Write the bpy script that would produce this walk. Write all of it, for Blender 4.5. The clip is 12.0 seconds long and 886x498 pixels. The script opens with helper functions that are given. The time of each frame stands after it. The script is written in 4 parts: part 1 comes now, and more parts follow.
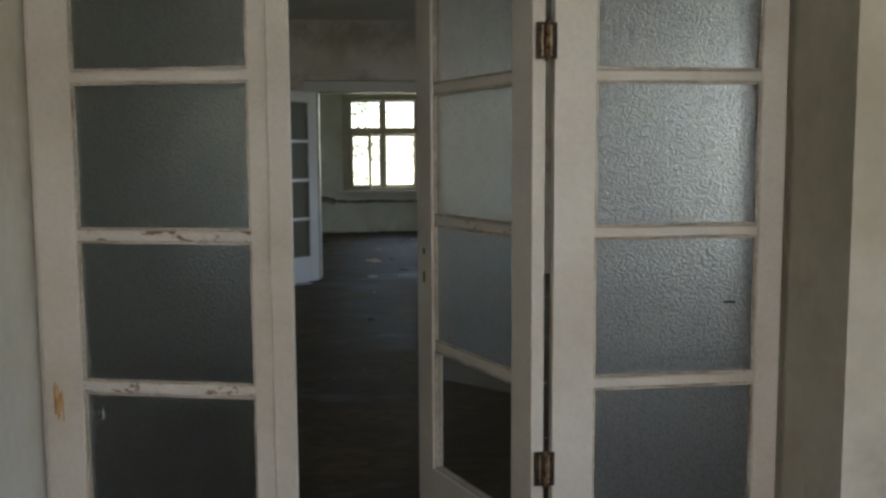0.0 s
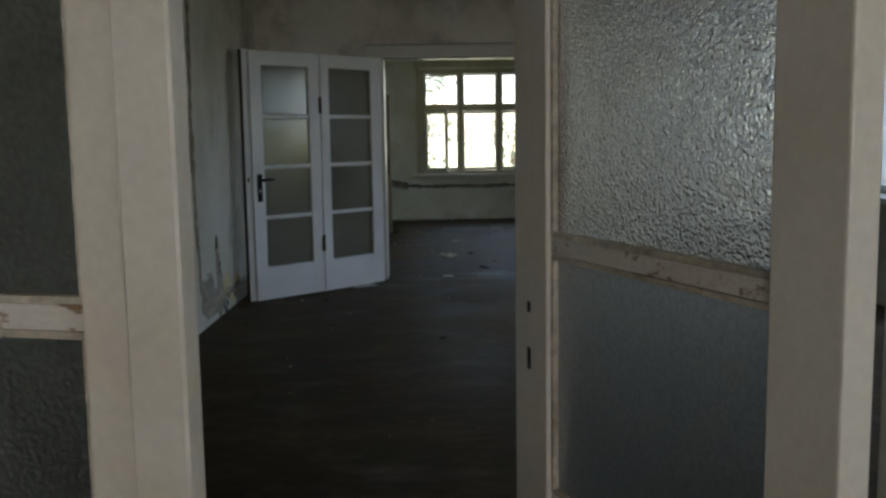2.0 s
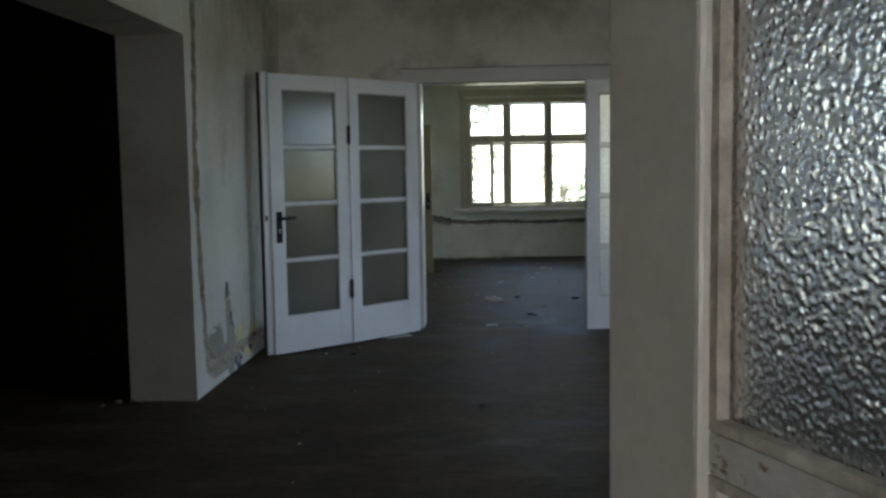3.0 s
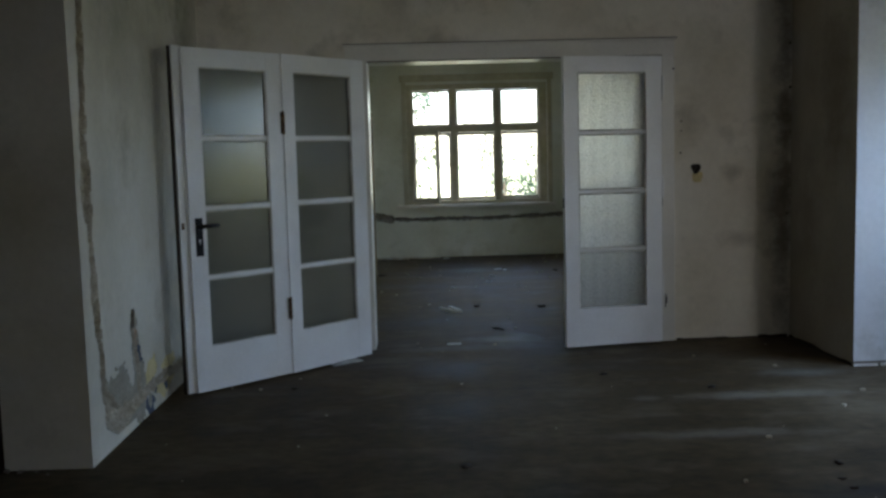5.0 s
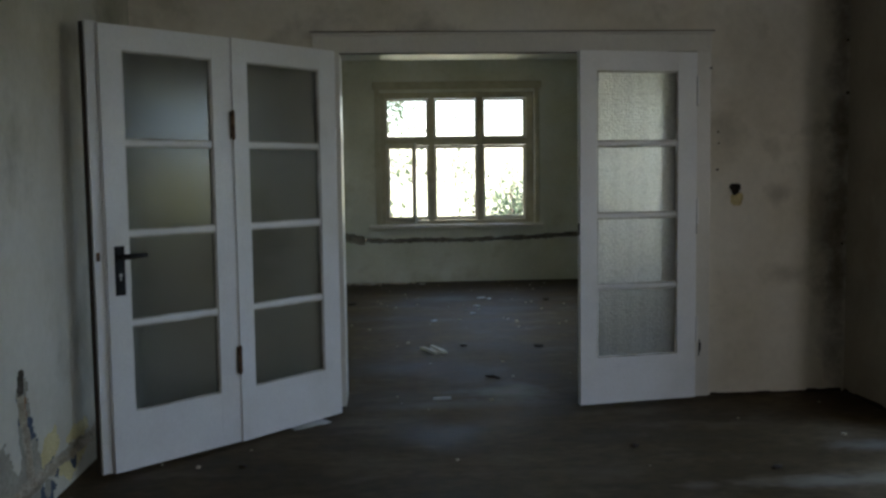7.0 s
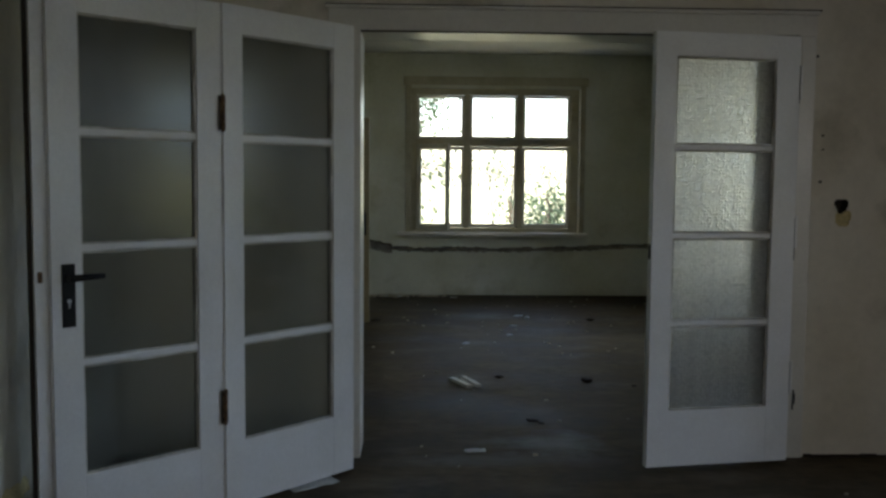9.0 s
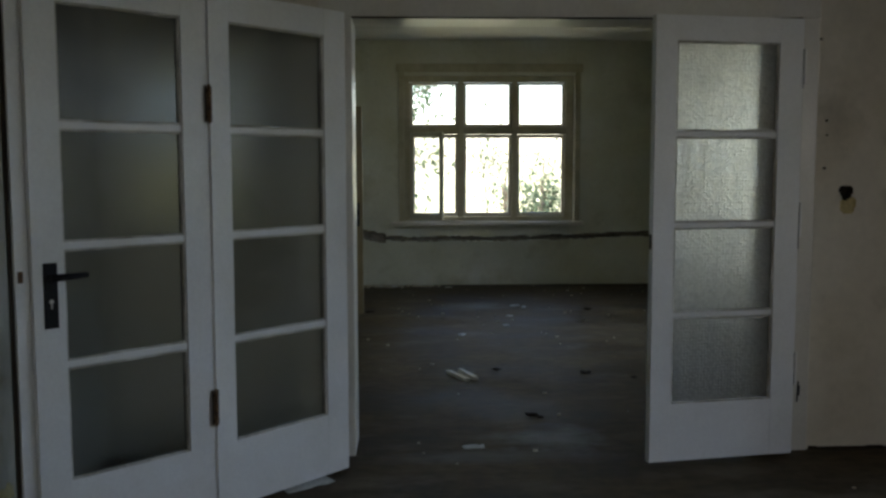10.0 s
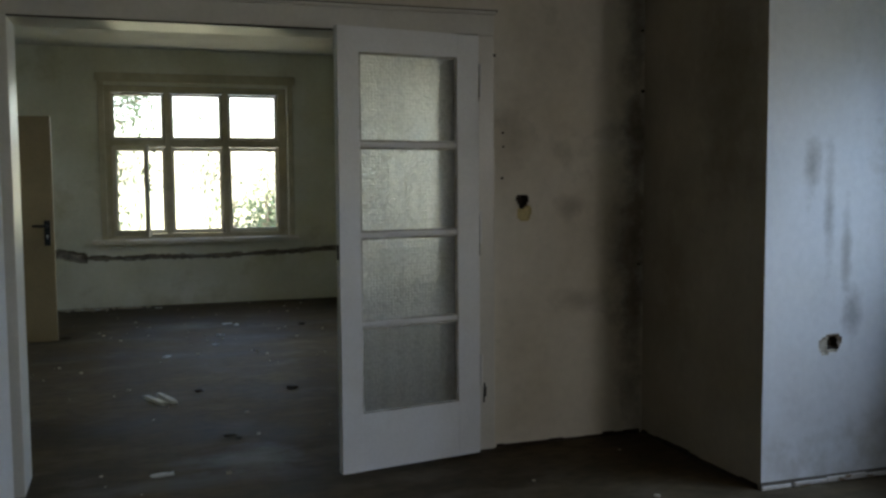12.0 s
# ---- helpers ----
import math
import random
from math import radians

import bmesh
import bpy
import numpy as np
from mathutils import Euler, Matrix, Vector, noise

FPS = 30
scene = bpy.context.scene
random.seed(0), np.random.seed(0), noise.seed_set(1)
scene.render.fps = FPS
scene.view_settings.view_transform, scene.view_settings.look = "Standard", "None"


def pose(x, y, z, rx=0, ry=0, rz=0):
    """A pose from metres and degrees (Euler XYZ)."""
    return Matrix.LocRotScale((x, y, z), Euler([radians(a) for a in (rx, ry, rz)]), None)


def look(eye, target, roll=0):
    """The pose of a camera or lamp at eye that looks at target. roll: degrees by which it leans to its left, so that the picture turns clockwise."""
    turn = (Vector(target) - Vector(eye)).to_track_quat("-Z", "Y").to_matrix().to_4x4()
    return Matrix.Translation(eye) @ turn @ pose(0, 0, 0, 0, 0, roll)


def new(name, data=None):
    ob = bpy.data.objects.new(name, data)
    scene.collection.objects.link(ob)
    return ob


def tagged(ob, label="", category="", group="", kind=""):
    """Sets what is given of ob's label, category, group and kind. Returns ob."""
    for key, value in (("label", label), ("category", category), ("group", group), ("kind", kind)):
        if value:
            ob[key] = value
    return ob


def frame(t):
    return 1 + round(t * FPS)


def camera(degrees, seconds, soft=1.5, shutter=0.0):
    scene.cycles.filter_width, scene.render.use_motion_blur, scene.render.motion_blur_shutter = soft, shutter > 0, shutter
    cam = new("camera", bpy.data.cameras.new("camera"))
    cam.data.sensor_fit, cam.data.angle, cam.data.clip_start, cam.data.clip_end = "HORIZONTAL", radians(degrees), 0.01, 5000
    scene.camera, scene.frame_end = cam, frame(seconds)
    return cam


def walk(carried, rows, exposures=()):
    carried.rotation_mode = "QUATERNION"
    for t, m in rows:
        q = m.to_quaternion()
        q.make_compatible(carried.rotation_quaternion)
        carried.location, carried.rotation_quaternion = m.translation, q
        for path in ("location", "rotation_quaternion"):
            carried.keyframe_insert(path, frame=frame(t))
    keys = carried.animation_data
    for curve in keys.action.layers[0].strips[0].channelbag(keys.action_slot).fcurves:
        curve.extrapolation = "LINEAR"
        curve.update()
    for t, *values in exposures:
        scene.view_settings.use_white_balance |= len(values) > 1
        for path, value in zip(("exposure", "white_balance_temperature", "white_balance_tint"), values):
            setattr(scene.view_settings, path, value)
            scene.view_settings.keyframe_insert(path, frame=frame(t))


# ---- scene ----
cam = camera(51.0, 12.0, soft=2.7)
PATH = [
    (0, (0.011, -0.549, 1.419), (0.189, 1.433, 1.215), -0.3),
    (0.5, (-0.021, -0.293, 1.426), (0.191, 1.684, 1.211), -2.4),
    (1, (0.005, 0.081, 1.385), (0.169, 2.06, 1.148), -2.8),
    (1.5, (0.095, 0.594, 1.404), (0.189, 2.581, 1.196), -1.8),
    (2, (0.083, 1.12, 1.375), (0.089, 3.106, 1.134), -0.9),
    (2.5, (0.076, 1.582, 1.4), (0.134, 3.57, 1.191), -2.1),
    (3, (0.125, 2.064, 1.377), (0.03, 4.054, 1.207), -0.9),
    (3.5, (0.091, 2.349, 1.395), (0.021, 4.339, 1.21), -0.7),
    (3.7, (0.035, 2.494, 1.396), (0.03, 4.486, 1.219), -1.5),
    (5.5, (-0.138, 3.554, 1.398), (-0.036, 5.542, 1.203), -1.5),
    (6, (-0.223, 3.887, 1.404), (-0.025, 5.871, 1.247), -1.9),
    (6.5, (-0.243, 4.141, 1.391), (-0.073, 6.126, 1.212), -1.6),
    (7, (-0.188, 4.498, 1.391), (-0.061, 6.488, 1.233), -0.8),
    (9, (-0.162, 5.499, 1.407), (-0.101, 7.492, 1.254), 0.5),
    (9.5, (-0.157, 5.595, 1.415), (-0.131, 7.588, 1.243), -0.3),
    (10, (-0.166, 5.62, 1.421), (-0.092, 7.611, 1.241), -0.1),
    (10.5, (-0.155, 5.63, 1.422), (-0.056, 7.62, 1.244), -0.4),
    (11, (-0.124, 5.634, 1.424), (0.07, 7.617, 1.256), -0.3),
    (11.5, (-0.042, 5.668, 1.4), (0.34, 7.626, 1.249), -0.0),
    (12, (0.063, 5.659, 1.395), (0.693, 7.551, 1.247), -0.4),
]
walk(cam, [(t, look(eye, target, roll)) for t, eye, target, roll in PATH], exposures=[(0.0, 2.84, 6750, 15), (1.5, 2.72, 6750, 15), (2.0, 2.66, 6700, 15), (3.0, 3.20, 6350, 15), (3.7, 3.18, 6350, 15), (5.3, 3.04, 6450, 15), (7.0, 2.95, 6650, 15), (9.0, 2.66, 6850, 15), (10.5, 2.60, 6900, 15), (11.0, 2.58, 6950, 15), (12.0, 2.88, 7000, 15)])

# ---- light ----
SUN_TURN, SUN_HIGH = 270.0, 50.0
world = bpy.data.worlds.new("sky")
scene.world = world
world.use_nodes = True
wn = world.node_tree
sky = wn.nodes.new("ShaderNodeTexSky")
sky.sky_type, sky.sun_disc = "NISHITA", False
sky.sun_elevation, sky.sun_rotation = radians(SUN_HIGH), radians(SUN_TURN)
wn.links.new(sky.outputs[0], wn.nodes["Background"].inputs[0])
wn.nodes["Background"].inputs[1].default_value = 0.15
sun = new("sun", bpy.data.lights.new("sun", "SUN"))
sun.data.energy, sun.data.angle, sun.data.color = 5.0, radians(0.5), (1.0, 0.95, 0.88)
a, e = radians(SUN_TURN), radians(SUN_HIGH)
sun.matrix_world = look((0, 0, 30), (-math.sin(a) * math.cos(e), -math.cos(a) * math.cos(e), 30 - math.sin(e)))


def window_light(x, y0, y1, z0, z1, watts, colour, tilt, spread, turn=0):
    """A stand-in lamp for daylight and added fill in a window of a wall along y, towards -x; tilt: degrees downwards.
    """
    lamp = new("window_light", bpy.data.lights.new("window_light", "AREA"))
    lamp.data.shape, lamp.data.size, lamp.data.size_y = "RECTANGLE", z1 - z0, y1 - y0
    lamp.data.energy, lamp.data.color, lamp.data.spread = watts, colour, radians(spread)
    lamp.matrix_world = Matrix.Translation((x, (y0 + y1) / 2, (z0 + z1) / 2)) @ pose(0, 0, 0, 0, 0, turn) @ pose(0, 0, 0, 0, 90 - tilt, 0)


LEAF_PALE = (1.0, 0.98, 0.52)
# sky above, sunlit grass and leaves below
SKY_BLUE, SKY_PALE, LEAF_GREEN, GROUND_WARM = (0.40, 0.63, 1.0), (0.66, 0.82, 1.0), (0.95, 1.0, 0.42), (1.0, 0.95, 0.74)
WINDOW_LIGHTS = (
    # x, y0, y1, top; sky: watts, tone, tilt, spread; ground: watts, tone, tilt, spread
    (3.80, 7.52, 8.83, 2.22, 1.9, SKY_BLUE, 48, 100, 0.14, LEAF_GREEN, 14, 120),
    (3.62, 4.63, 6.47, 2.22, 1.3, SKY_PALE, 45, 170, 0.30, GROUND_WARM, 6, 160),
    (2.85, -1.43, 0.43, 2.17, 2.4, SKY_BLUE, 47, 95, 0.60, GROUND_WARM, -8, 160),
    (3.20, 12.2, 14.0, 2.22, 2.4, SKY_BLUE, 30, 120, 0.60, LEAF_PALE, 12, 130),
)
for x, y0, y1, z1, high, sky_tone, tilt, spread, low, low_tone, low_tilt, low_spread in WINDOW_LIGHTS:
    window_light(x, y0, y1, 1.60, z1, high, sky_tone, tilt, spread)
    window_light(x, y0, y1, 0.92, 1.58, low, low_tone, low_tilt, low_spread)
# fill lamps added in the second window, turned to brighten the partition
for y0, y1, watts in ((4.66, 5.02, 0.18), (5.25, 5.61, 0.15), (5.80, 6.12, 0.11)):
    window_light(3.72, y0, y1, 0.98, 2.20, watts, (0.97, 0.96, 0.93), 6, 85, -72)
# lamp of an added, unseen back window, lighting doors and partition head-on
window_light(0.5, -4.32, -2.68, 0.98, 2.18, 3.3, (0.95, 0.94, 0.98), 6, 150, -90)


# ---- materials ----
def material(name, colours, scale=3.0, rough=0.7, bump=0.2, fine=60.0, stretch=(1, 1, 1), metal=0.0, spots=None, spot_scale=20.0, spot_at=0.68, fine_mix=0.25, bump_distance=0.01, rough_var=0.1, spot_soft=0.05, blots=(), specular=0.5):
    """A surface whose colour runs between the given colours at a coarse and a fine scale; spots: a colour of stains past a threshold."""
    m = bpy.data.materials.new(name)
    m.use_nodes = True
    nt = m.node_tree
    b = nt.nodes["Principled BSDF"]
    co = nt.nodes.new("ShaderNodeNewGeometry")
    mp = nt.nodes.new("ShaderNodeMapping")
    mp.inputs["Scale"].default_value = stretch
    nt.links.new(co.outputs["Position"], mp.inputs[0])

    def tex(s, detail=6.0, roughness=0.6):
        n = nt.nodes.new("ShaderNodeTexNoise")
        n.inputs["Scale"].default_value, n.inputs["Detail"].default_value, n.inputs["Roughness"].default_value = s, detail, roughness
        nt.links.new(mp.outputs[0], n.inputs["Vector"])
        return n

    def mixed(factor, first, second, blend="MIX"):
        n = nt.nodes.new("ShaderNodeMix")
        n.data_type, n.blend_type = "RGBA", blend
        for s, v in ((n.inputs[0], factor), (n.inputs[6], first), (n.inputs[7], second)):
            if hasattr(v, "is_linked"):
                nt.links.new(v, s)
            else:
                s.default_value = v if isinstance(v, float) else (*v, 1)
        return n.outputs[2]

    coarse, fine_n = tex(scale), tex(fine, 4.0)
    ramp = nt.nodes.new("ShaderNodeValToRGB")
    while len(ramp.color_ramp.elements) < len(colours):
        ramp.color_ramp.elements.new(0.5)
    for i, c in enumerate(colours):
        el = ramp.color_ramp.elements[i]
        el.position, el.color = 0.3 + 0.4 * i / max(1, len(colours) - 1), (*c, 1)
    nt.links.new(coarse.outputs["Fac"], ramp.inputs[0])
    colour = ramp.outputs[0]
    if fine_mix:
        grey = nt.nodes.new("ShaderNodeMapRange")
        grey.inputs[1].default_value, grey.inputs[2].default_value = 0.3, 0.7
        grey.inputs[3].default_value, grey.inputs[4].default_value = 1 - fine_mix, 1 + fine_mix * 0.6
        nt.links.new(fine_n.outputs["Fac"], grey.inputs[0])
        colour = mixed(1.0, colour, grey.outputs[0], "MULTIPLY")
    if spots:
        sp = tex(spot_scale, 5.0, 0.65)
        cut = nt.nodes.new("ShaderNodeMapRange")
        cut.inputs[1].default_value, cut.inputs[2].default_value = spot_at, spot_at + spot_soft
        nt.links.new(sp.outputs["Fac"], cut.inputs[0])
        colour = mixed(cut.outputs[0], colour, spots)
    for place, size, tone, amount in blots:
        # a blot of its own shape: a stretched round patch with a ragged edge
        sub = nt.nodes.new("ShaderNodeVectorMath")
        sub.operation = "SUBTRACT"
        sub.inputs[1].default_value = place
        nt.links.new(co.outputs["Position"], sub.inputs[0])
        div = nt.nodes.new("ShaderNodeVectorMath")
        div.operation = "DIVIDE"
        div.inputs[1].default_value = size
        nt.links.new(sub.outputs[0], div.inputs[0])
        ln = nt.nodes.new("ShaderNodeVectorMath")
        ln.operation = "LENGTH"
        nt.links.new(div.outputs[0], ln.inputs[0])
        ragged = tex(5.0, 6.0, 0.7)
        k = nt.nodes.new("ShaderNodeMath")
        k.operation, k.inputs[1].default_value = "MULTIPLY_ADD", 2.6
        nt.links.new(ragged.outputs["Fac"], k.inputs[0])
        nt.links.new(ln.outputs["Value"], k.inputs[2])
        fall = nt.nodes.new("ShaderNodeMapRange")
        fall.inputs[1].default_value, fall.inputs[2].default_value = 2.5, 1.4
        fall.inputs[3].default_value, fall.inputs[4].default_value = 0.0, amount
        nt.links.new(k.outputs[0], fall.inputs[0])
        colour = mixed(fall.outputs[0], colour, tone)
    nt.links.new(colour, b.inputs["Base Color"])
    rr = nt.nodes.new("ShaderNodeMapRange")
    rr.inputs[1].default_value, rr.inputs[2].default_value = 0.3, 0.7
    rr.inputs[3].default_value, rr.inputs[4].default_value = rough - rough_var, min(1.0, rough + rough_var)
    nt.links.new(coarse.outputs["Fac"], rr.inputs[0])
    nt.links.new(rr.outputs[0], b.inputs["Roughness"])
    b.inputs["Metallic"].default_value = metal
    b.inputs["Specular IOR Level"].default_value = specular
    if bump:
        bp = nt.nodes.new("ShaderNodeBump")
        bp.inputs["Strength"].default_value, bp.inputs["Distance"].default_value = bump, bump_distance
        add = nt.nodes.new("ShaderNodeMath")
        nt.links.new(coarse.outputs["Fac"], add.inputs[0])
        nt.links.new(fine_n.outputs["Fac"], add.inputs[1])
        nt.links.new(add.outputs[0], bp.inputs["Height"])
        nt.links.new(bp.outputs[0], b.inputs["Normal"])
    return m


def glass(name, tint, rough, cell=0.0, strength=0.0, regular=False, glint_depth=0.35):
    """Window glass; with a cell size in metres its face is hammered."""
    m = bpy.data.materials.new(name)
    m.use_nodes = True
    nt = m.node_tree
    b = nt.nodes["Principled BSDF"]
    b.inputs["Base Color"].default_value = (*tint, 1)
    b.inputs["Roughness"].default_value = rough
    b.inputs["Transmission Weight"].default_value = 1.0
    b.inputs["IOR"].default_value = 1.5
    if cell:
        co = nt.nodes.new("ShaderNodeNewGeometry")
        v = nt.nodes.new("ShaderNodeTexVoronoi")
        v.feature = "SMOOTH_F1"
        v.inputs["Scale"].default_value = 1 / cell
        v.inputs["Randomness"].default_value = 0.45 if regular else 1.0
        warp = nt.nodes.new("ShaderNodeTexNoise")
        warp.inputs["Scale"].default_value = 0.7 / cell
        add = nt.nodes.new("ShaderNodeVectorMath")
        add.operation = "MULTIPLY_ADD"
        add.inputs[1].default_value = (cell * 0.2,) * 3 if regular else (cell * 0.25,) * 3
        nt.links.new(co.outputs["Position"], warp.inputs["Vector"])
        nt.links.new(warp.outputs["Color"], add.inputs[0])
        nt.links.new(co.outputs["Position"], add.inputs[2])
        nt.links.new(add.outputs[0], v.inputs["Vector"])
        bp = nt.nodes.new("ShaderNodeBump")
        bp.inputs["Strength"].default_value, bp.inputs["Distance"].default_value = strength, cell * 0.5
        nt.links.new(v.outputs["Distance"], bp.inputs["Height"])
        nt.links.new(bp.outputs[0], b.inputs["Normal"])
        # painted sparkle: tint darkens between the knobs; a film varies over the sheet
        glint = nt.nodes.new("ShaderNodeMapRange")
        glint.inputs[1].default_value, glint.inputs[2].default_value = 0.22, 0.62
        glint.inputs[3].default_value, glint.inputs[4].default_value = 1.0, 1.0 - glint_depth
        nt.links.new(v.outputs["Distance"], glint.inputs[0])
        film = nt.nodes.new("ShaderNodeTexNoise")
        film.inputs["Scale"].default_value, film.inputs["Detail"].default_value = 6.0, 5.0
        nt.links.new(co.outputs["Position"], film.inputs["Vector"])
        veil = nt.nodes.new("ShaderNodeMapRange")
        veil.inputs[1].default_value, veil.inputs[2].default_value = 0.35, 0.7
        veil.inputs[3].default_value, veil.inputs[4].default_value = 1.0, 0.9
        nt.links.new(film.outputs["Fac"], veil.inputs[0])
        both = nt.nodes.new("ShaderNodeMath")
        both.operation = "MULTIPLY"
        nt.links.new(glint.outputs[0], both.inputs[0])
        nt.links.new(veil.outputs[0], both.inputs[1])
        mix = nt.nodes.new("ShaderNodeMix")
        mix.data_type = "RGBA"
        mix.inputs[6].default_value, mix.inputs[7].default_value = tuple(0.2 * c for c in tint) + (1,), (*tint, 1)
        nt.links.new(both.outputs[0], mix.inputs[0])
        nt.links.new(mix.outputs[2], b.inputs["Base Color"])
    return m


PLASTER_TONES = [(0.47, 0.425, 0.32), (0.59, 0.545, 0.44), (0.67, 0.63, 0.54), (0.71, 0.68, 0.61)]
PLASTER_LOOK = dict(scale=1.0, rough=0.92, bump=0.10, fine=26, fine_mix=0.05, spots=(0.34, 0.31, 0.24), spot_scale=1.6, spot_at=0.56, spot_soft=0.22)
PLASTER = material("old_plaster", PLASTER_TONES, **PLASTER_LOOK)
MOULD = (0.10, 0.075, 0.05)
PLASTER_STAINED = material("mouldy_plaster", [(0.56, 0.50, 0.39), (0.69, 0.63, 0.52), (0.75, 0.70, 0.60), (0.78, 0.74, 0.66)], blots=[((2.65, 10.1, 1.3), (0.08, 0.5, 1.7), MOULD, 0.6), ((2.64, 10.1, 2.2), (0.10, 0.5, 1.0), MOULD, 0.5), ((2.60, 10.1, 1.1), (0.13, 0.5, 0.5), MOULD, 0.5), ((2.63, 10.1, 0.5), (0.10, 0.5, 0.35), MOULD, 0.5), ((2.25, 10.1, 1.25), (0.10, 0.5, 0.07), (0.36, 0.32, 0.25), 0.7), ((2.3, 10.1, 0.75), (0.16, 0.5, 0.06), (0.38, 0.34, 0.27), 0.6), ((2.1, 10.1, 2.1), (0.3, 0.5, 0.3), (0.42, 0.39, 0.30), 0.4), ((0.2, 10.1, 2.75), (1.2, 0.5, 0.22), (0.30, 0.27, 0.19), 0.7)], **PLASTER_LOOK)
PLASTER_NEAR = material("rust_stained_plaster", PLASTER_TONES, blots=[((1.52, 1.755, 0.45), (0.10, 0.3, 0.35), (0.14, 0.08, 0.055), 0.85)], **PLASTER_LOOK)
PLASTER_SOOTY = material("sooty_plaster", [(0.60, 0.59, 0.57), (0.68, 0.68, 0.67), (0.73, 0.73, 0.73)], blots=[((2.93, 9.07, 1.45), (0.05, 0.5, 0.16), (0.30, 0.29, 0.27), 0.8), ((3.03, 9.07, 1.28), (0.035, 0.5, 0.26), (0.30, 0.29, 0.27), 0.75), ((3.13, 9.07, 1.05), (0.03, 0.5, 0.25), (0.33, 0.32, 0.30), 0.7), ((3.17, 9.07, 0.78), (0.05, 0.5, 0.14), (0.30, 0.29, 0.28), 0.75), ((2.69, 9.6, 1.7), (0.2, 0.35, 0.4), (0.34, 0.30, 0.22), 0.4)], **PLASTER_LOOK)
# shared plaster tones taken down to 0.88, with olive blots mostly high up
PLASTER_LEFT = material("olive_blotched_plaster", [tuple(0.88 * c for c in tone) for tone in PLASTER_TONES], blots=[((-1.645, 9.0, 2.75), (0.5, 0.75, 0.40), (0.22, 0.20, 0.13), 0.65), ((-1.645, 8.3, 2.1), (0.5, 0.35, 0.55), (0.31, 0.28, 0.20), 0.45), ((-1.645, 9.7, 2.2), (0.5, 0.25, 0.8), (0.20, 0.18, 0.12), 0.6), ((-1.645, 7.95, 1.2), (0.5, 0.22, 0.5), (0.36, 0.34, 0.27), 0.4)], **PLASTER_LOOK)
# darker, browner plaster with two blots, for the chimney's side face only
PLASTER_BROWN = material("brown_side_plaster", [(0.30, 0.255, 0.19), (0.40, 0.35, 0.275), (0.48, 0.43, 0.35)], blots=[((2.69, 9.35, 1.75), (0.3, 0.25, 0.5), (0.20, 0.165, 0.11), 0.6), ((2.69, 9.8, 0.9), (0.3, 0.2, 0.5), (0.22, 0.18, 0.13), 0.5)], **PLASTER_LOOK)
PLASTER_B = material("yellowed_plaster", [(0.50, 0.48, 0.35), (0.60, 0.585, 0.47), (0.69, 0.685, 0.62)], scale=0.9, rough=0.92, bump=0.08, fine=26, fine_mix=0.05, spots=(0.40, 0.37, 0.24), spot_scale=1.3, spot_at=0.55, spot_soft=0.2)
CEILING = material("ceiling_paint", [(0.52, 0.50, 0.45), (0.66, 0.64, 0.60)], 1.0, 0.9, 0.15, 30, fine_mix=0.08)
MORTAR = material("broken_mortar", [(0.30, 0.245, 0.175), (0.44, 0.375, 0.285), (0.54, 0.48, 0.385)], 12, 0.95, 0.6, 120, fine_mix=0.3)
MORTAR_DARK = material("dark_mortar", [(0.10, 0.085, 0.065), (0.18, 0.155, 0.12), (0.26, 0.23, 0.19)], 12, 0.95, 0.6, 120, fine_mix=0.3)
MORTAR_GREY = material("grey_mortar", [(0.15, 0.125, 0.095), (0.26, 0.225, 0.175), (0.35, 0.31, 0.25)], 12, 0.95, 0.6, 120, fine_mix=0.3)
OLD_YELLOW = material("old_yellow_paint", [(0.52, 0.42, 0.19), (0.70, 0.60, 0.32)], 9, 0.8, 0.3, 80)
OLD_BLUE = material("old_blue_paint", [(0.025, 0.04, 0.07), (0.06, 0.085, 0.13)], 12, 0.8, 0.3, 80)
# pale bands on the right are dust with the windows' light painted in
FLOOR = material("dusty_floor", [(0.033, 0.022, 0.010), (0.071, 0.050, 0.027), (0.125, 0.095, 0.057)], 1.4, 0.60, 0.2, 14, stretch=(0.75, 1.25, 1), fine_mix=0.34, specular=0.08, spots=(0.125, 0.098, 0.066), spot_scale=2.6, spot_at=0.52, spot_soft=0.22, rough_var=0.14, blots=[((0.55, 10.35, 0), (0.30, 0.22, 0.5), (0.24, 0.24, 0.24), 0.8), ((0.30, 10.05, 0), (0.6, 0.12, 0.5), (0.17, 0.155, 0.14), 0.6), ((1.75, 6.9, 0), (0.35, 0.14, 0.5), (0.03, 0.027, 0.024), 0.8), ((0.5, 14.9, 0), (0.35, 0.25, 0.5), (0.2, 0.195, 0.18), 0.6), ((1.9, 8.45, 0), (0.55, 0.09, 0.5), (0.21, 0.185, 0.15), 0.6), ((1.35, 7.75, 0), (0.6, 0.08, 0.5), (0.19, 0.16, 0.125), 0.55), ((1.3, 6.45, 0), (0.35, 0.12, 0.5), (0.20, 0.175, 0.14), 0.55), ((2.3, 8.95, 0), (0.35, 0.10, 0.5), (0.20, 0.19, 0.17), 0.5), ((1.2, 8.45, 0), (0.12, 0.06, 0.5), (0.22, 0.185, 0.15), 0.6)])
PAINT = material("cream_door_paint", [(0.56, 0.50, 0.41), (0.65, 0.60, 0.515), (0.70, 0.66, 0.585)], 2.0, 0.42, 0.12, 70, fine_mix=0.06, spots=(0.30, 0.20, 0.11), spot_scale=26, spot_at=0.80, bump_distance=0.004)
